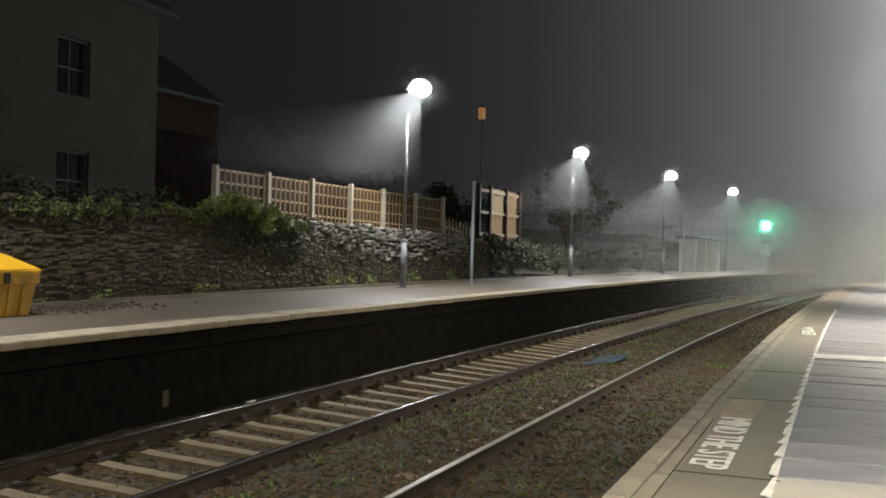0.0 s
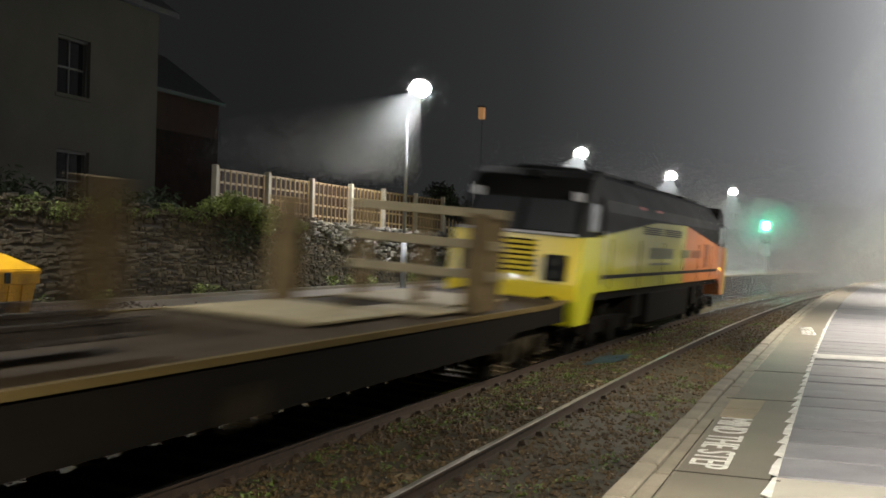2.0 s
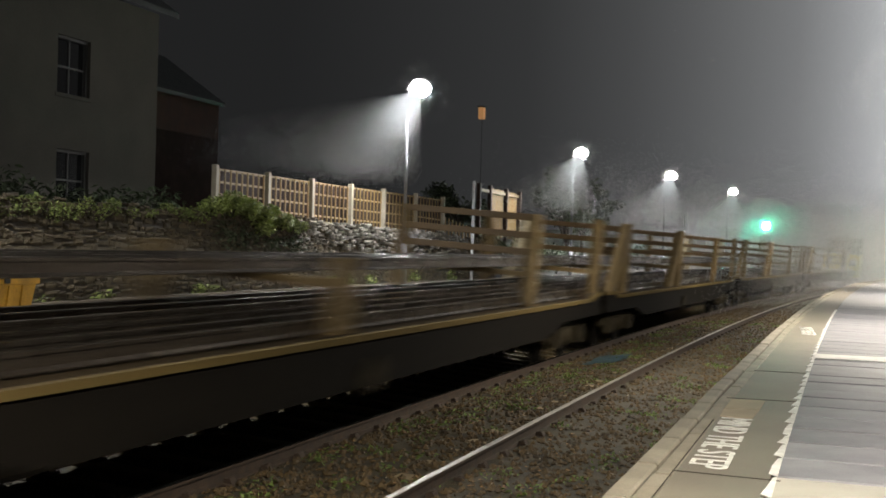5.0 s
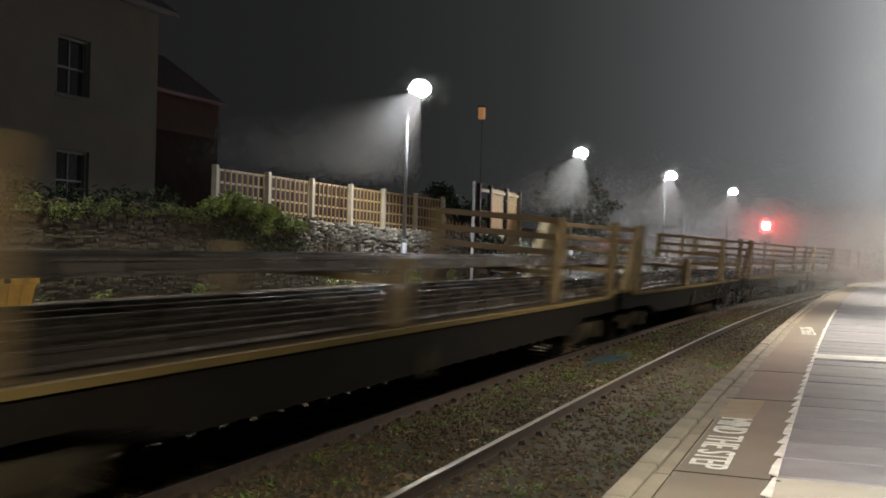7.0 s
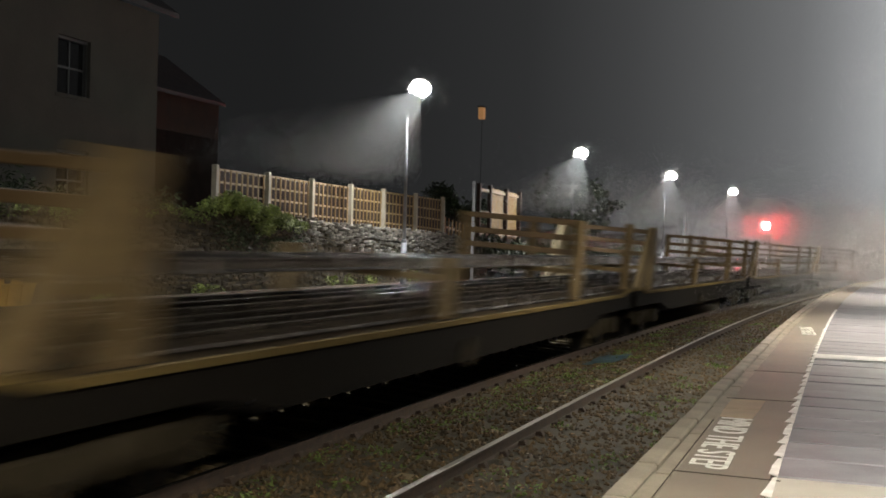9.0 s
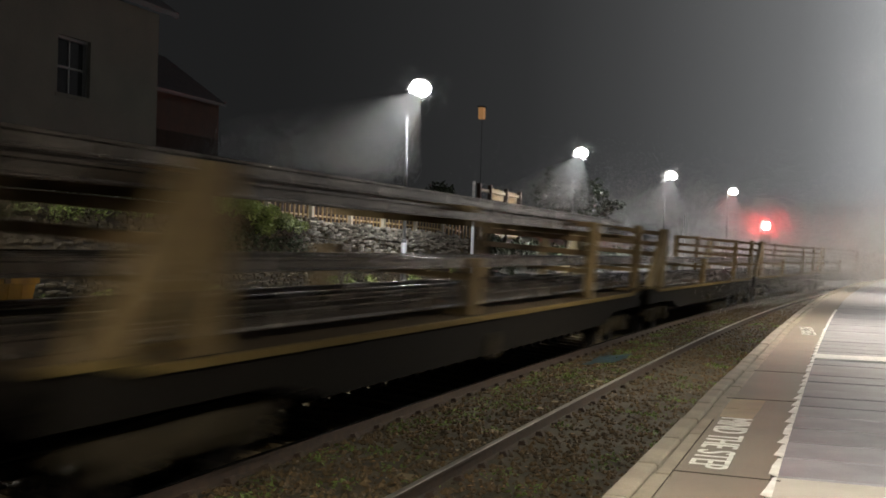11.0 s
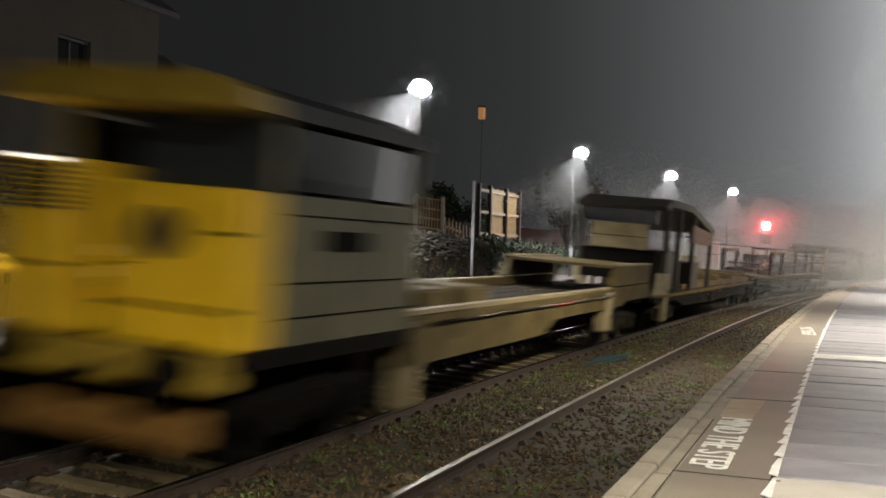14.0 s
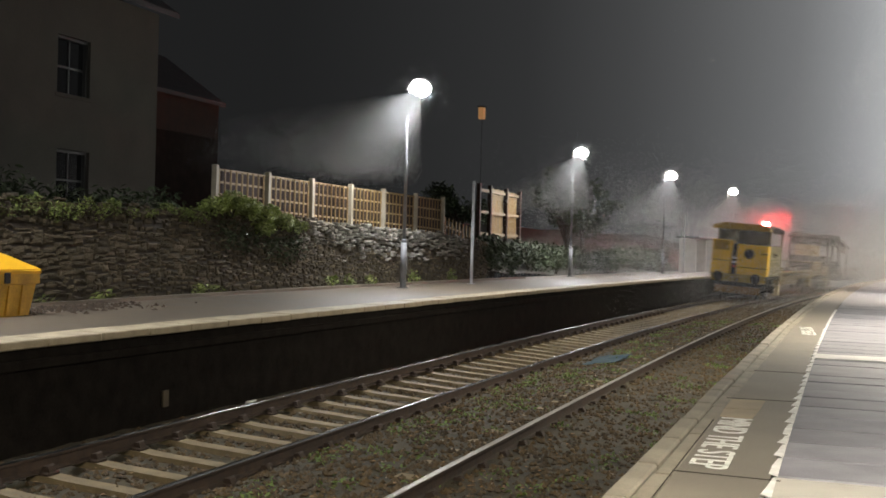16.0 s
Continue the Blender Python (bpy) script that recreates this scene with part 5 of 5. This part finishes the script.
def wagon_base(t, length, deck=1.20, hump=0.10, sill=True):
    """Deck with raised ends, side sills, solebars, bogies, buffers."""
    h = length / 2 - 0.45
    prof = [(-h, deck + hump), (-h + 0.6, deck + hump), (-h + 1.1, deck), (h - 1.1, deck), (h - 0.6, deck + hump), (h, deck + hump)]
    part("deck", prism(bmesh.new(), prof + [(y, z - 0.07) for y, z in prof[::-1]], -1.26, 1.26, "x"), M_DECK, t, "worn timber wagon deck")
    for s in (-1, 1):
        a, b = sorted((s * 1.262, s * 1.33))
        part("sill", prism(bmesh.new(), [(y, z + 0.015) for y, z in prof] + [(y, z - 0.055) for y, z in prof[::-1]], a, b, "x"), M_SILL, t, "worn yellow edge strip")
        a, b = sorted((s * 1.20, s * 1.29))
        part("solebar", prism(bmesh.new(), [(-h, deck + hump - 0.058), (-h + 0.6, deck + hump - 0.058), (-h + 1.1, deck - 0.058), (h - 1.1, deck - 0.058), (h - 0.6, deck + hump - 0.058), (h, deck + hump - 0.058), (h, 0.85), (h - 3.0, 0.85), (h - 4.2, 0.62), (-h + 4.2, 0.62), (-h + 3.0, 0.85), (-h, 0.85)], a, b, "x"), M_FRAME_DARK, t, "dark steel solebar")
        bogie(t, s * (h - 2.1), (-0.95, 0.95), M_BOGIE, 1.0, 1.0)
        buffers(t, s * h, s)
        part("brake_gear", boxes((-0.4, 0.4, s * 3.0 - 0.6, s * 3.0 + 0.6, 0.45, 0.8), bevel=0.03), M_FRAME_DARK, t)
    part("brake_wheel", tube(bmesh.new(), (1.3, -1.2, 0.75), (1.36, -1.2, 0.75), 0.2, 0.2, 16), M_BOGIE, t)


def rack_post(t, x, y, slant, top, pale):
    """Wide stanchion: one straight plate, or one with a slanting leg."""
    if slant:
        pts = [(y - 1.65, 1.22), (y - 1.1, 1.22), (y - 0.2, 2.3), (y - 0.2, 1.22), (y + 0.22, 1.22), (y + 0.22, top), (y - 0.38, top)]
    else:
        pts = [(y - 0.17, 1.22), (y + 0.17, 1.22), (y + 0.17, top), (y - 0.17, top)]
    # pale is for far-side plates: the light they catch, put into the colour
    part("stanchion", prism(bmesh.new(), pts, x - 0.07, x + 0.07, "x"), M_RACK_PALE if pale else M_RACK, t, "grimy cream steel stanchion")


RAIL_BITS = [(px * 0.9, pz) for px, pz in RAIL_SHAPE]


def load_tier(t, length, z, xs):
    h = length / 2 + 0.0
    for x in xs:
        part("carried_rail", prism(bmesh.new(), [(x + px, z + 0.158 + pz) for px, pz in RAIL_BITS], -h, h, "y"), M_LOAD, t, "long dark steel rail")
    for y in (-8.6, -1.9, 5.6, 10.0):
        part("cross_beam", boxes((-1.12, 1.12, y - 0.09, y + 0.09, z - 0.09, z - 0.002)), M_RACK, t)


def rail_wagon(length=22.5, tiers=((1.79, (-0.38, -0.16, 0.06, 0.28)), (1.22, (-0.95, -0.6, -0.2, 0.25, 0.62, 0.98))), label="flat wagon loaded with long rails between cream racks", tall_middle=False):
    t = thing("rail_wagon", label, "wagon", "rail wagons")
    wagon_base(t, length)
    b = -length / 2
    for s in (-1, 1):
        x = s * 1.16
        rack_post(t, x, b + 2.4, True, 2.82, s < 0)
        if tall_middle:
            rack_post(t, x, b + 9.6, True, 2.82, s < 0)
        else:
            rack_post(t, x, b + 9.4, False, 2.02, False)
        rack_post(t, x, b + 16.8, False, 2.75, False)
        rack_post(t, x, b + length - 0.75, False, 2.82, False)
    for y in (b + 2.45, b + 16.8) + ((b + 9.65,) if tall_middle else ()):
        for z in (2.06, 2.34, 2.64):
            part("cross_beam", boxes((-1.09, 1.09, y - 0.06, y + 0.06, z, z + 0.11), bevel=0.008), M_PLANK, t, "yellow timber cross beam")
    for z, xs in tiers:
        load_tier(t, length, z, xs)
    return t


def barrier_wagon(length=22.0):
    t = thing("barrier_wagon", "flat wagon with a three-plank headboard and bare timber deck", "wagon", "flat wagons")
    wagon_base(t, length, hump=0.04)
    f = length / 2
    for x in (-1.1, -0.1, 1.1):
        part("headboard_post", boxes((x - 0.08, x + 0.08, f - 4.5, f - 4.34, 1.22, 2.75), bevel=0.01), M_RACK, t)
    for z in (1.66, 2.12, 2.60):
        part("headboard_plank", boxes((-1.25, 1.25, f - 4.62, f - 4.5, z, z + 0.14), bevel=0.01), M_RACK_PALE, t, "pale timber plank")
    b = -length / 2
    for s in (-1, 1):
        x = s * 1.16
        rack_post(t, x, b + 2.9, True, 2.82, s < 0)
        rack_post(t, x, b + 0.65, False, 2.82, s < 0)
    for z in (2.06, 2.34, 2.64):
        part("cross_beam", boxes((-1.09, 1.09, b + 2.84, b + 2.96, z, z + 0.11), bevel=0.008), M_PLANK, t, "yellow timber cross beam")
    for x, y in ((-1.12, 4.0), (1.12, 5.6), (-1.12, -0.1)):
        part("deck_post", boxes((x - 0.13, x + 0.13, y - 0.2, y + 0.2, 1.22, 2.65), bevel=0.02), M_RACK, t, "brown steel deck post")
    for x, y, w, l in ((-0.3, 7.4, 0.9, 1.5), (-0.2, 2.6, 0.9, 1.3), (0.5, 4.9, 0.5, 0.8)):
        part("timber_sheet", boxes((x - w, x + w, y - l, y + l, 1.225, 1.26), bevel=0.008), M_RACK_PALE, t, "pale timber sheet on the deck")
    for x in (-0.9, -0.3, 0.3, 0.8):
        part("carried_rail", prism(bmesh.new(), [(x + px, 1.52 + pz) for px, pz in RAIL_BITS], -length / 2, -2.0, "y"), M_LOAD, t)
    return t


def bare_wagon(length=22.6):
    t = thing("roller_wagon", "flat wagon with short posts, rail rollers and stacked rails", "wagon", "flat wagons")
    wagon_base(t, length, hump=0.03)
    b = -length / 2
    for s in (-1, 1):
        x = s * 1.14
        for y, top in ((4.7, 2.3), (8.2, 2.35), (13.0, 2.5), (17.5, 2.5), (20.5, 2.5)):
            part("stanchion", boxes((x - 0.08, x + 0.08, b + y - 0.12, b + y + 0.12, 1.22, top), bevel=0.01), M_FRAME_DARK if y < 9 else M_RACK, t)
        for z in (1.85, 2.35):
            part("side_beam", boxes((x - 0.05, x + 0.05, b + 13.0, b + 20.5, z, z + 0.1)), M_FRAME_DARK, t)
        part("top_beam", boxes((x - 0.06, x + 0.06, b + 4.7, b + 8.2, 2.22, 2.36), bevel=0.01), M_RACK, t, "dull yellow top beam")
        part("cable", tube(bmesh.new(), (s * 1.0, b - 0.2, 2.02), (s * 1.0, b + 13, 2.05), 0.014, n=6), M_LOAD, t)
        part("cable", tube(bmesh.new(), (s * 1.05, b - 0.2, 2.52), (s * 1.05, b + 13, 2.5), 0.022, n=6), M_FRAME_DARK, t)
    for x in (-0.9, -0.45, 0.1, 0.6, 0.95):
        part("carried_rail", prism(bmesh.new(), [(x + px, 1.75 + pz) for px, pz in RAIL_BITS], b + 5.2, -b, "y"), M_LOAD, t)
        part("carried_rail", prism(bmesh.new(), [(x + 0.1 + px, 1.48 + pz) for px, pz in RAIL_BITS], b + 4.4, -b, "y"), M_LOAD, t)
    for y in (5.3, 7.6, 10.2):
        part("roller_frame", boxes((-1.05, 1.05, b + y - 0.12, b + y + 0.12, 1.22, 1.46), bevel=0.02), M_GREY_DARK, t)
        part("roller", tube(bmesh.new(), (-1.0, b + y, 1.69), (1.0, b + y, 1.69), 0.05, n=10), M_LOAD, t)
    part("winch_box", boxes((-0.7, 0.6, b + 3.2, b + 4.2, 1.24, 1.5), bevel=0.04), M_WINCH_RED, t, "dull red winch box")
    part("end_chest", boxes((-1.05, -0.3, b + 9.4, b + 13.2, 1.24, 2.12), bevel=0.04), M_FRAME_DARK, t, "black steel chest")
    for x, y in ((-0.6, 2.0), (0.55, 1.4)):
        part("timber_sheet", boxes((x - 0.45, x + 0.45, b + y - 0.8, b + y + 0.8, 1.26, 1.30), bevel=0.008), M_RACK, t, "brown timber sheet")
    return t


def gantry_wagon(length=22.1):
    """Chute wagon with a roofed gantry at its tail."""
    t = thing("gantry_wagon", "low rail wagon with stacked beams and a roofed gantry cab", "wagon", "work wagons")
    wagon_base(t, length, deck=1.02, hump=0.02)
    b = -length / 2
    for x in (-1.05, -0.7, -0.3, 0.2, 0.65, 1.05):
        part("chute_rail", boxes((x - 0.035, x + 0.035, b + 5.5, -b - 0.6, 1.06, 1.22), bevel=0.01), M_RACK if abs(x) > 0.6 else M_LOAD, t, "yellow-brown guide rail")
    for y in (12, 15.5, 19.5):
        part("roller_frame", boxes((-1.2, 1.2, b + y - 0.15, b + y + 0.15, 1.24, 1.45), bevel=0.02), M_RACK, t)
    for y in (18.3, 19.6, 20.9):
        part("guide_plate", boxes((-1.25, -1.15, b + y - 0.42, b + y + 0.42, 1.05, 1.95), bevel=0.02), M_RACK_PALE, t, "tan guide plate")
    q = b + 1.0
    part("rear_panel", boxes((-0.8, 0.74, q + 0.5, q + 0.62, 2.2, 2.9), bevel=0.02), M_CREAM, t, "cream end panel with a seam")
    part("panel_seam", boxes((-0.8, 0.74, q + 0.49, q + 0.5, 2.53, 2.55)), M_FRAME_DARK, t)
    part("sub_panel", boxes((-1.1, 0.95, q + 0.63, q + 0.78, 1.35, 2.18)), M_FRAME_DARK, t)
    part("cab_glazing", boxes((-1.1, 0.95, q + 0.56, q + 0.62, 2.92, 3.4)), M_CAB_GLASS, t)
    roof = [(q + 0.3, 3.42), (q + 1.2, 3.66), (q + 4.5, 3.62), (q + 8.8, 3.0), (q + 9.0, 2.85), (q + 8.6, 2.82), (q + 4.4, 3.42), (q + 1.2, 3.46), (q + 0.4, 3.30)]
    part("canopy", prism(bmesh.new(), roof, -1.25, 1.25, "x"), M_GREY_DARK, t, "grimy dark sloping canopy")
    for x in (-1.2, 1.2):
        for y, z in ((0.9, 3.4), (2.6, 3.4), (5.0, 3.25), (8.4, 2.85)):
            part("upright", boxes((x - 0.06, x + 0.06, q + y - 0.08, q + y + 0.08, 1.05, z)), M_GREY_DARK, t)
        part("side_girder", prism(bmesh.new(), [(q + 4.6, 2.5), (q + 8.6, 2.45), (q + 8.6, 2.85), (q + 4.6, 3.05)], x - 0.05, x + 0.05, "x"), M_RED_FADED, t, "faded red girder")
    part("leg", boxes((1.0, 1.32, q + 0.7, q + 1.15, 0.3, 1.6), bevel=0.03), M_RACK_PALE, t, "cream stabiliser leg")
    part("leg", boxes((-1.32, -1.0, q + 0.7, q + 1.15, 0.3, 1.6), bevel=0.03), M_RACK_PALE, t, "cream stabiliser leg")
    part("engine_box", boxes((-0.9, 0.9, q + 2.2, q + 4.8, 1.05, 2.2), bevel=0.05), M_GREY_DARK, t)
    part("console", boxes((0.2, 1.1, q + 5.4, q + 7.2, 1.05, 1.9), bevel=0.04), M_GREY_DARK, t)
    return t


def tail_machine(length=21.1):
    """Power wagon: low girder frame, raised step, driving cab at the tail."""
    t = thing("works_machine", "yellow and grey track machine with a roofed driving cab", "track machine")
    b, f = -length / 2, length / 2
    for s in (-1, 1):
        x0, x1 = sorted((s * 1.16, s * 1.30))
        part("side_girder", prism(bmesh.new(), [(b + 4.3, 0.72), (b + 10.5, 0.72), (b + 11.2, 0.95), (f - 4.0, 0.95), (f - 3.4, 1.05), (f - 0.5, 1.05), (f - 0.5, 1.4), (b + 4.3, 1.32)], x0, x1, "x"), M_BUFF, t, "dull buff side girder")
        part("step_girder", prism(bmesh.new(), [(f - 5.2, 1.42), (f - 0.6, 1.42), (f - 0.6, 1.86), (f - 4.6, 1.86)], x0, x1, "x"), M_BUFF, t, "dull yellow raised girder")
        part("top_strip", boxes((x0 - 0.01, x1 + 0.01, f - 4.6, f - 0.6, 1.862, 1.90)), M_CREAM, t)
        for y in (b + 6.0, b + 8.0, b + 10.0, b + 12.2, b + 14.3):
            part("rib", boxes((s * 1.30 if s > 0 else -1.33, 1.33 if s > 0 else s * 1.30, y - 0.04, y + 0.04, 0.98, 1.3)), M_BUFF, t)
        part("drain_pipe", tube(bmesh.new(), (s * 1.34, b + 5.0, 1.22), (s * 1.34, f - 5.4, 1.22), 0.022, n=6), M_LOAD, t)
        part("edge_rail", boxes((x0, x1, b + 4.3, f - 5.2, 1.34, 1.40)), M_CREAM, t)
    part("deck", boxes((-1.15, 1.15, b + 4.2, f - 0.5, 1.12, 1.22)), M_DECK, t)
    part("raised_deck", boxes((-1.15, 1.15, f - 5.0, f - 0.6, 1.80, 1.86)), M_BUFF, t)
    for x in (-0.95, -0.6, -0.2, 0.25, 0.6, 0.95):
        part("guide_rail", prism(bmesh.new(), [(x + px, 1.222 + pz) for px, pz in RAIL_BITS], b + 9.4, f - 5.4, "y"), M_LOAD if x < 0.5 else M_RACK, t)
    for y in (b + 6.5, b + 8.2):
        part("chest", boxes((-0.8, 0.8, y - 0.6, y + 0.6, 1.22, 1.55), bevel=0.04), M_BUFF, t)
    for x in (0.35, 1.0):
        part("outrigger", boxes((x, x + 0.3, b + 4.35, b + 4.75, 0.2, 1.3), bevel=0.03), M_CREAM, t, "cream steel leg")
    part("outrigger", boxes((1.05, 1.33, f - 5.6, f - 5.1, 0.45, 1.3), bevel=0.03), M_CREAM, t, "cream steel leg")
    bogie(t, b + 2.4, (-0.95, 0.95), M_FRAME_DARK)
    bogie(t, f - 3.0, (-0.95, 0.95), M_BOGIE)
    # cab
    c0, c1, W = b + 0.35, b + 4.3, 1.30
    cab = new("cab")
    cab.parent = t
    part("frame", boxes((-W, W, c0 - 0.05, c1, 1.02, 1.18)), M_FRAME_DARK, cab)
    part("grey_side", boxes((1.20, W, c0 + 0.6, c1, 1.18, 2.62), bevel=0.02), M_GREY, cab, "grey cab side")
    part("grey_side", boxes((-W, -1.20, c0 + 0.6, c1, 1.18, 2.62), bevel=0.02), M_GREY, cab, "grey cab side")
    part("front_wall", boxes((-W, W, c1 - 0.1, c1 - 0.003, 1.18, 3.3)), M_GREY, cab)
    part("side_vent", boxes((1.301, 1.315, c0 + 1.5, c0 + 2.5, 2.1, 2.3)), M_FRAME_DARK, cab)
    for z in (1.45, 1.78, 2.42):
        part("panel_seam", boxes((1.301, 1.308, c0 + 0.65, c1 - 0.1, z, z + 0.02)), M_FRAME_DARK, cab)
    for y in (c0 + 1.3, c0 + 2.7):
        part("panel_seam", boxes((1.301, 1.307, y, y + 0.02, 1.2, 2.6)), M_FRAME_DARK, cab)
    part("yellow_face", boxes((-0.15, W, c0, c0 + 0.6, 1.18, 2.62), bevel=0.03), M_TAIL_YELLOW, cab, "yellow end panel")
    part("engine_cover", boxes((-W, -0.42, c0 - 0.12, c0 + 0.8, 1.18, 2.78), bevel=0.04), M_TAIL_YELLOW, cab, "yellow louvred cover")
    for k in range(8):
        part("louvre", boxes((-1.2, -0.5, c0 - 0.15, c0 - 0.118, 2.3 + 0.055 * k, 2.33 + 0.055 * k)), M_BUFF, cab)
    part("panel_seam", boxes((-1.28, -0.44, c0 - 0.13, c0 - 0.118, 1.78, 1.81)), M_FRAME_DARK, cab)
    part("gap_panel", boxes((-0.42, -0.15, c0 + 0.3, c0 + 0.62, 1.18, 2.6)), M_BLACK, cab)
    for z in (1.5, 1.7, 1.9):
        part("sign_plate", boxes((-0.4, -0.17, c0 + 0.27, c0 + 0.3, z, z + 0.1)), M_REDPAINT if z == 1.5 else M_PAINT, cab)
    bm = bmesh.new()
    tube(bm, (0.42, c0 - 0.03, 2.18), (0.42, c0 + 0.005, 2.18), 0.24, 0.24, 24)
    part("round_hatch", bm, M_BUFF, cab, "round dark hatch")
    bm = bmesh.new()
    tube(bm, (0.42, c0 - 0.04, 2.18), (0.42, c0 - 0.028, 2.18), 0.17, 0.17, 24)
    part("hatch_mesh", bm, M_BLACK, cab)
    for x0, z0, x1, z1 in ((-0.1, 1.52, 1.28, 1.55), (-0.1, 1.86, 0.1, 1.88), (0.95, 2.2, 1.25, 2.24)):
        part("trim_line", boxes((x0, x1, c0 - 0.012, c0 + 0.002, z0, z1)), M_FRAME_DARK, cab)
    # windows and roof
    part("rear_window", boxes((-0.25, 1.2, c0 + 0.5, c0 + 0.56, 2.64, 3.3)), M_CAB_GLASS, cab, "dark rear cab window")
    part("side_window", boxes((1.2, 1.26, c0 + 0.75, c1 - 0.35, 2.66, 3.24)), M_CAB_GLASS, cab, "dark side window")
    part("side_window", boxes((-1.26, -1.2, c0 + 0.9, c1 - 0.35, 2.66, 3.24)), M_CAB_GLASS, cab, "dark side window")
    for x in (-1.22, 1.12):
        for y in (c0 + 0.58, c0 + 2.2, c1 - 0.3):
            part("pillar", boxes((x, x + 0.12, y, y + 0.12, 2.62, 3.32)), M_GREY, cab)
    bm = prism(bmesh.new(), [(-1.34, 3.30), (1.34, 3.30), (1.30, 3.46), (0.9, 3.60), (-0.9, 3.60), (-1.30, 3.46)], c0 + 0.4, c1 + 0.1, "y")
    part("cab_roof", bm, M_ROOF, cab, "dark cab roof")
    bm = prism(bmesh.new(), [(-1.34, 3.30), (1.34, 3.30), (1.30, 3.46), (0.9, 3.60), (-0.9, 3.60), (-1.30, 3.46)], c0 - 0.25, c0 + 0.396, "y")
    part("roof_end", bm, M_ROOF_YELLOW, cab, "yellow roof overhang")
    # buffer beam
    part("buffer_beam", boxes((-1.25, 1.25, c0 - 0.1, c0 + 0.15, 0.82, 1.17), bevel=0.03), M_ROOF_YELLOW, t, "yellow buffer beam")
    part("guard_plate", boxes((-1.05, 1.05, c0 - 0.05, c0 + 0.05, 0.28, 0.62), bevel=0.03), M_GUARD, t, "worn yellow guard plate")
    buffers(t, c0 - 0.05, -1)
    return t


# front and back of each vehicle, measured back from the train's nose
VEHICLES = [(locomotive(), 0.0, 21.2), (barrier_wagon(), 21.6, 43.3)]
first_wagon, later_wagon = rail_wagon(tall_middle=True), rail_wagon()
edge = 43.3
for k in range(8):
    w = first_wagon if k == 0 else later_wagon if k == 2 else copy_thing(first_wagon if k == 1 else later_wagon, Matrix())
    VEHICLES.append((w, edge, edge + 22.35))
    edge += 22.35
b1 = bare_wagon()
w = rail_wagon(tiers=((1.79, (-0.38, -0.16, 0.06, 0.28)), (1.30, (-0.8, -0.3, 0.1, 0.45, 0.85)), (2.55, (-0.8, -0.4, 0.0, 0.4, 0.8)), (2.75, (-0.6, -0.2, 0.2, 0.6))),
               label="flat wagon with rails stacked high between dark racks")
VEHICLES += [(w, edge, 245.5), (b1, 245.5, 268.8), (gantry_wagon(), 268.8, 291.0), (tail_machine(), 291.0, 312.1)]


def on_track(y):
    """A vehicle's pose with its middle at y along the far track."""
    a = Vector((TRACK_X + bend(y + 7), y + 7, 0))
    c = Vector((TRACK_X + bend(y - 7), y - 7, 0))
    d = a - c
    m = (a + c) / 2
    return Matrix.Translation((m.x, y, TRACK_Z)) @ Matrix.Rotation(-math.atan2(d.x, d.y), 4, "Z") @ Matrix.Rotation(math.atan(CANT), 4, "Y")


def motions():
    for vehicle, front, back in VEHICLES:
        walk(vehicle, [(0.25 * i, on_track(LEAD + SPEED * 0.25 * i - (front + back) / 2)) for i in range(65)])
    disc = DISC_AT
    walk(signal_disc, [(0, disc), (5.0, disc), (5.1, disc @ pose(0, 0, 0, 0, 60)), (5.2, disc @ pose(0, 0, 0, 0, 120)), (5.3, disc @ pose(0, 0, 0, 0, 180)), (16, disc @ pose(0, 0, 0, 0, 180))])


motions()
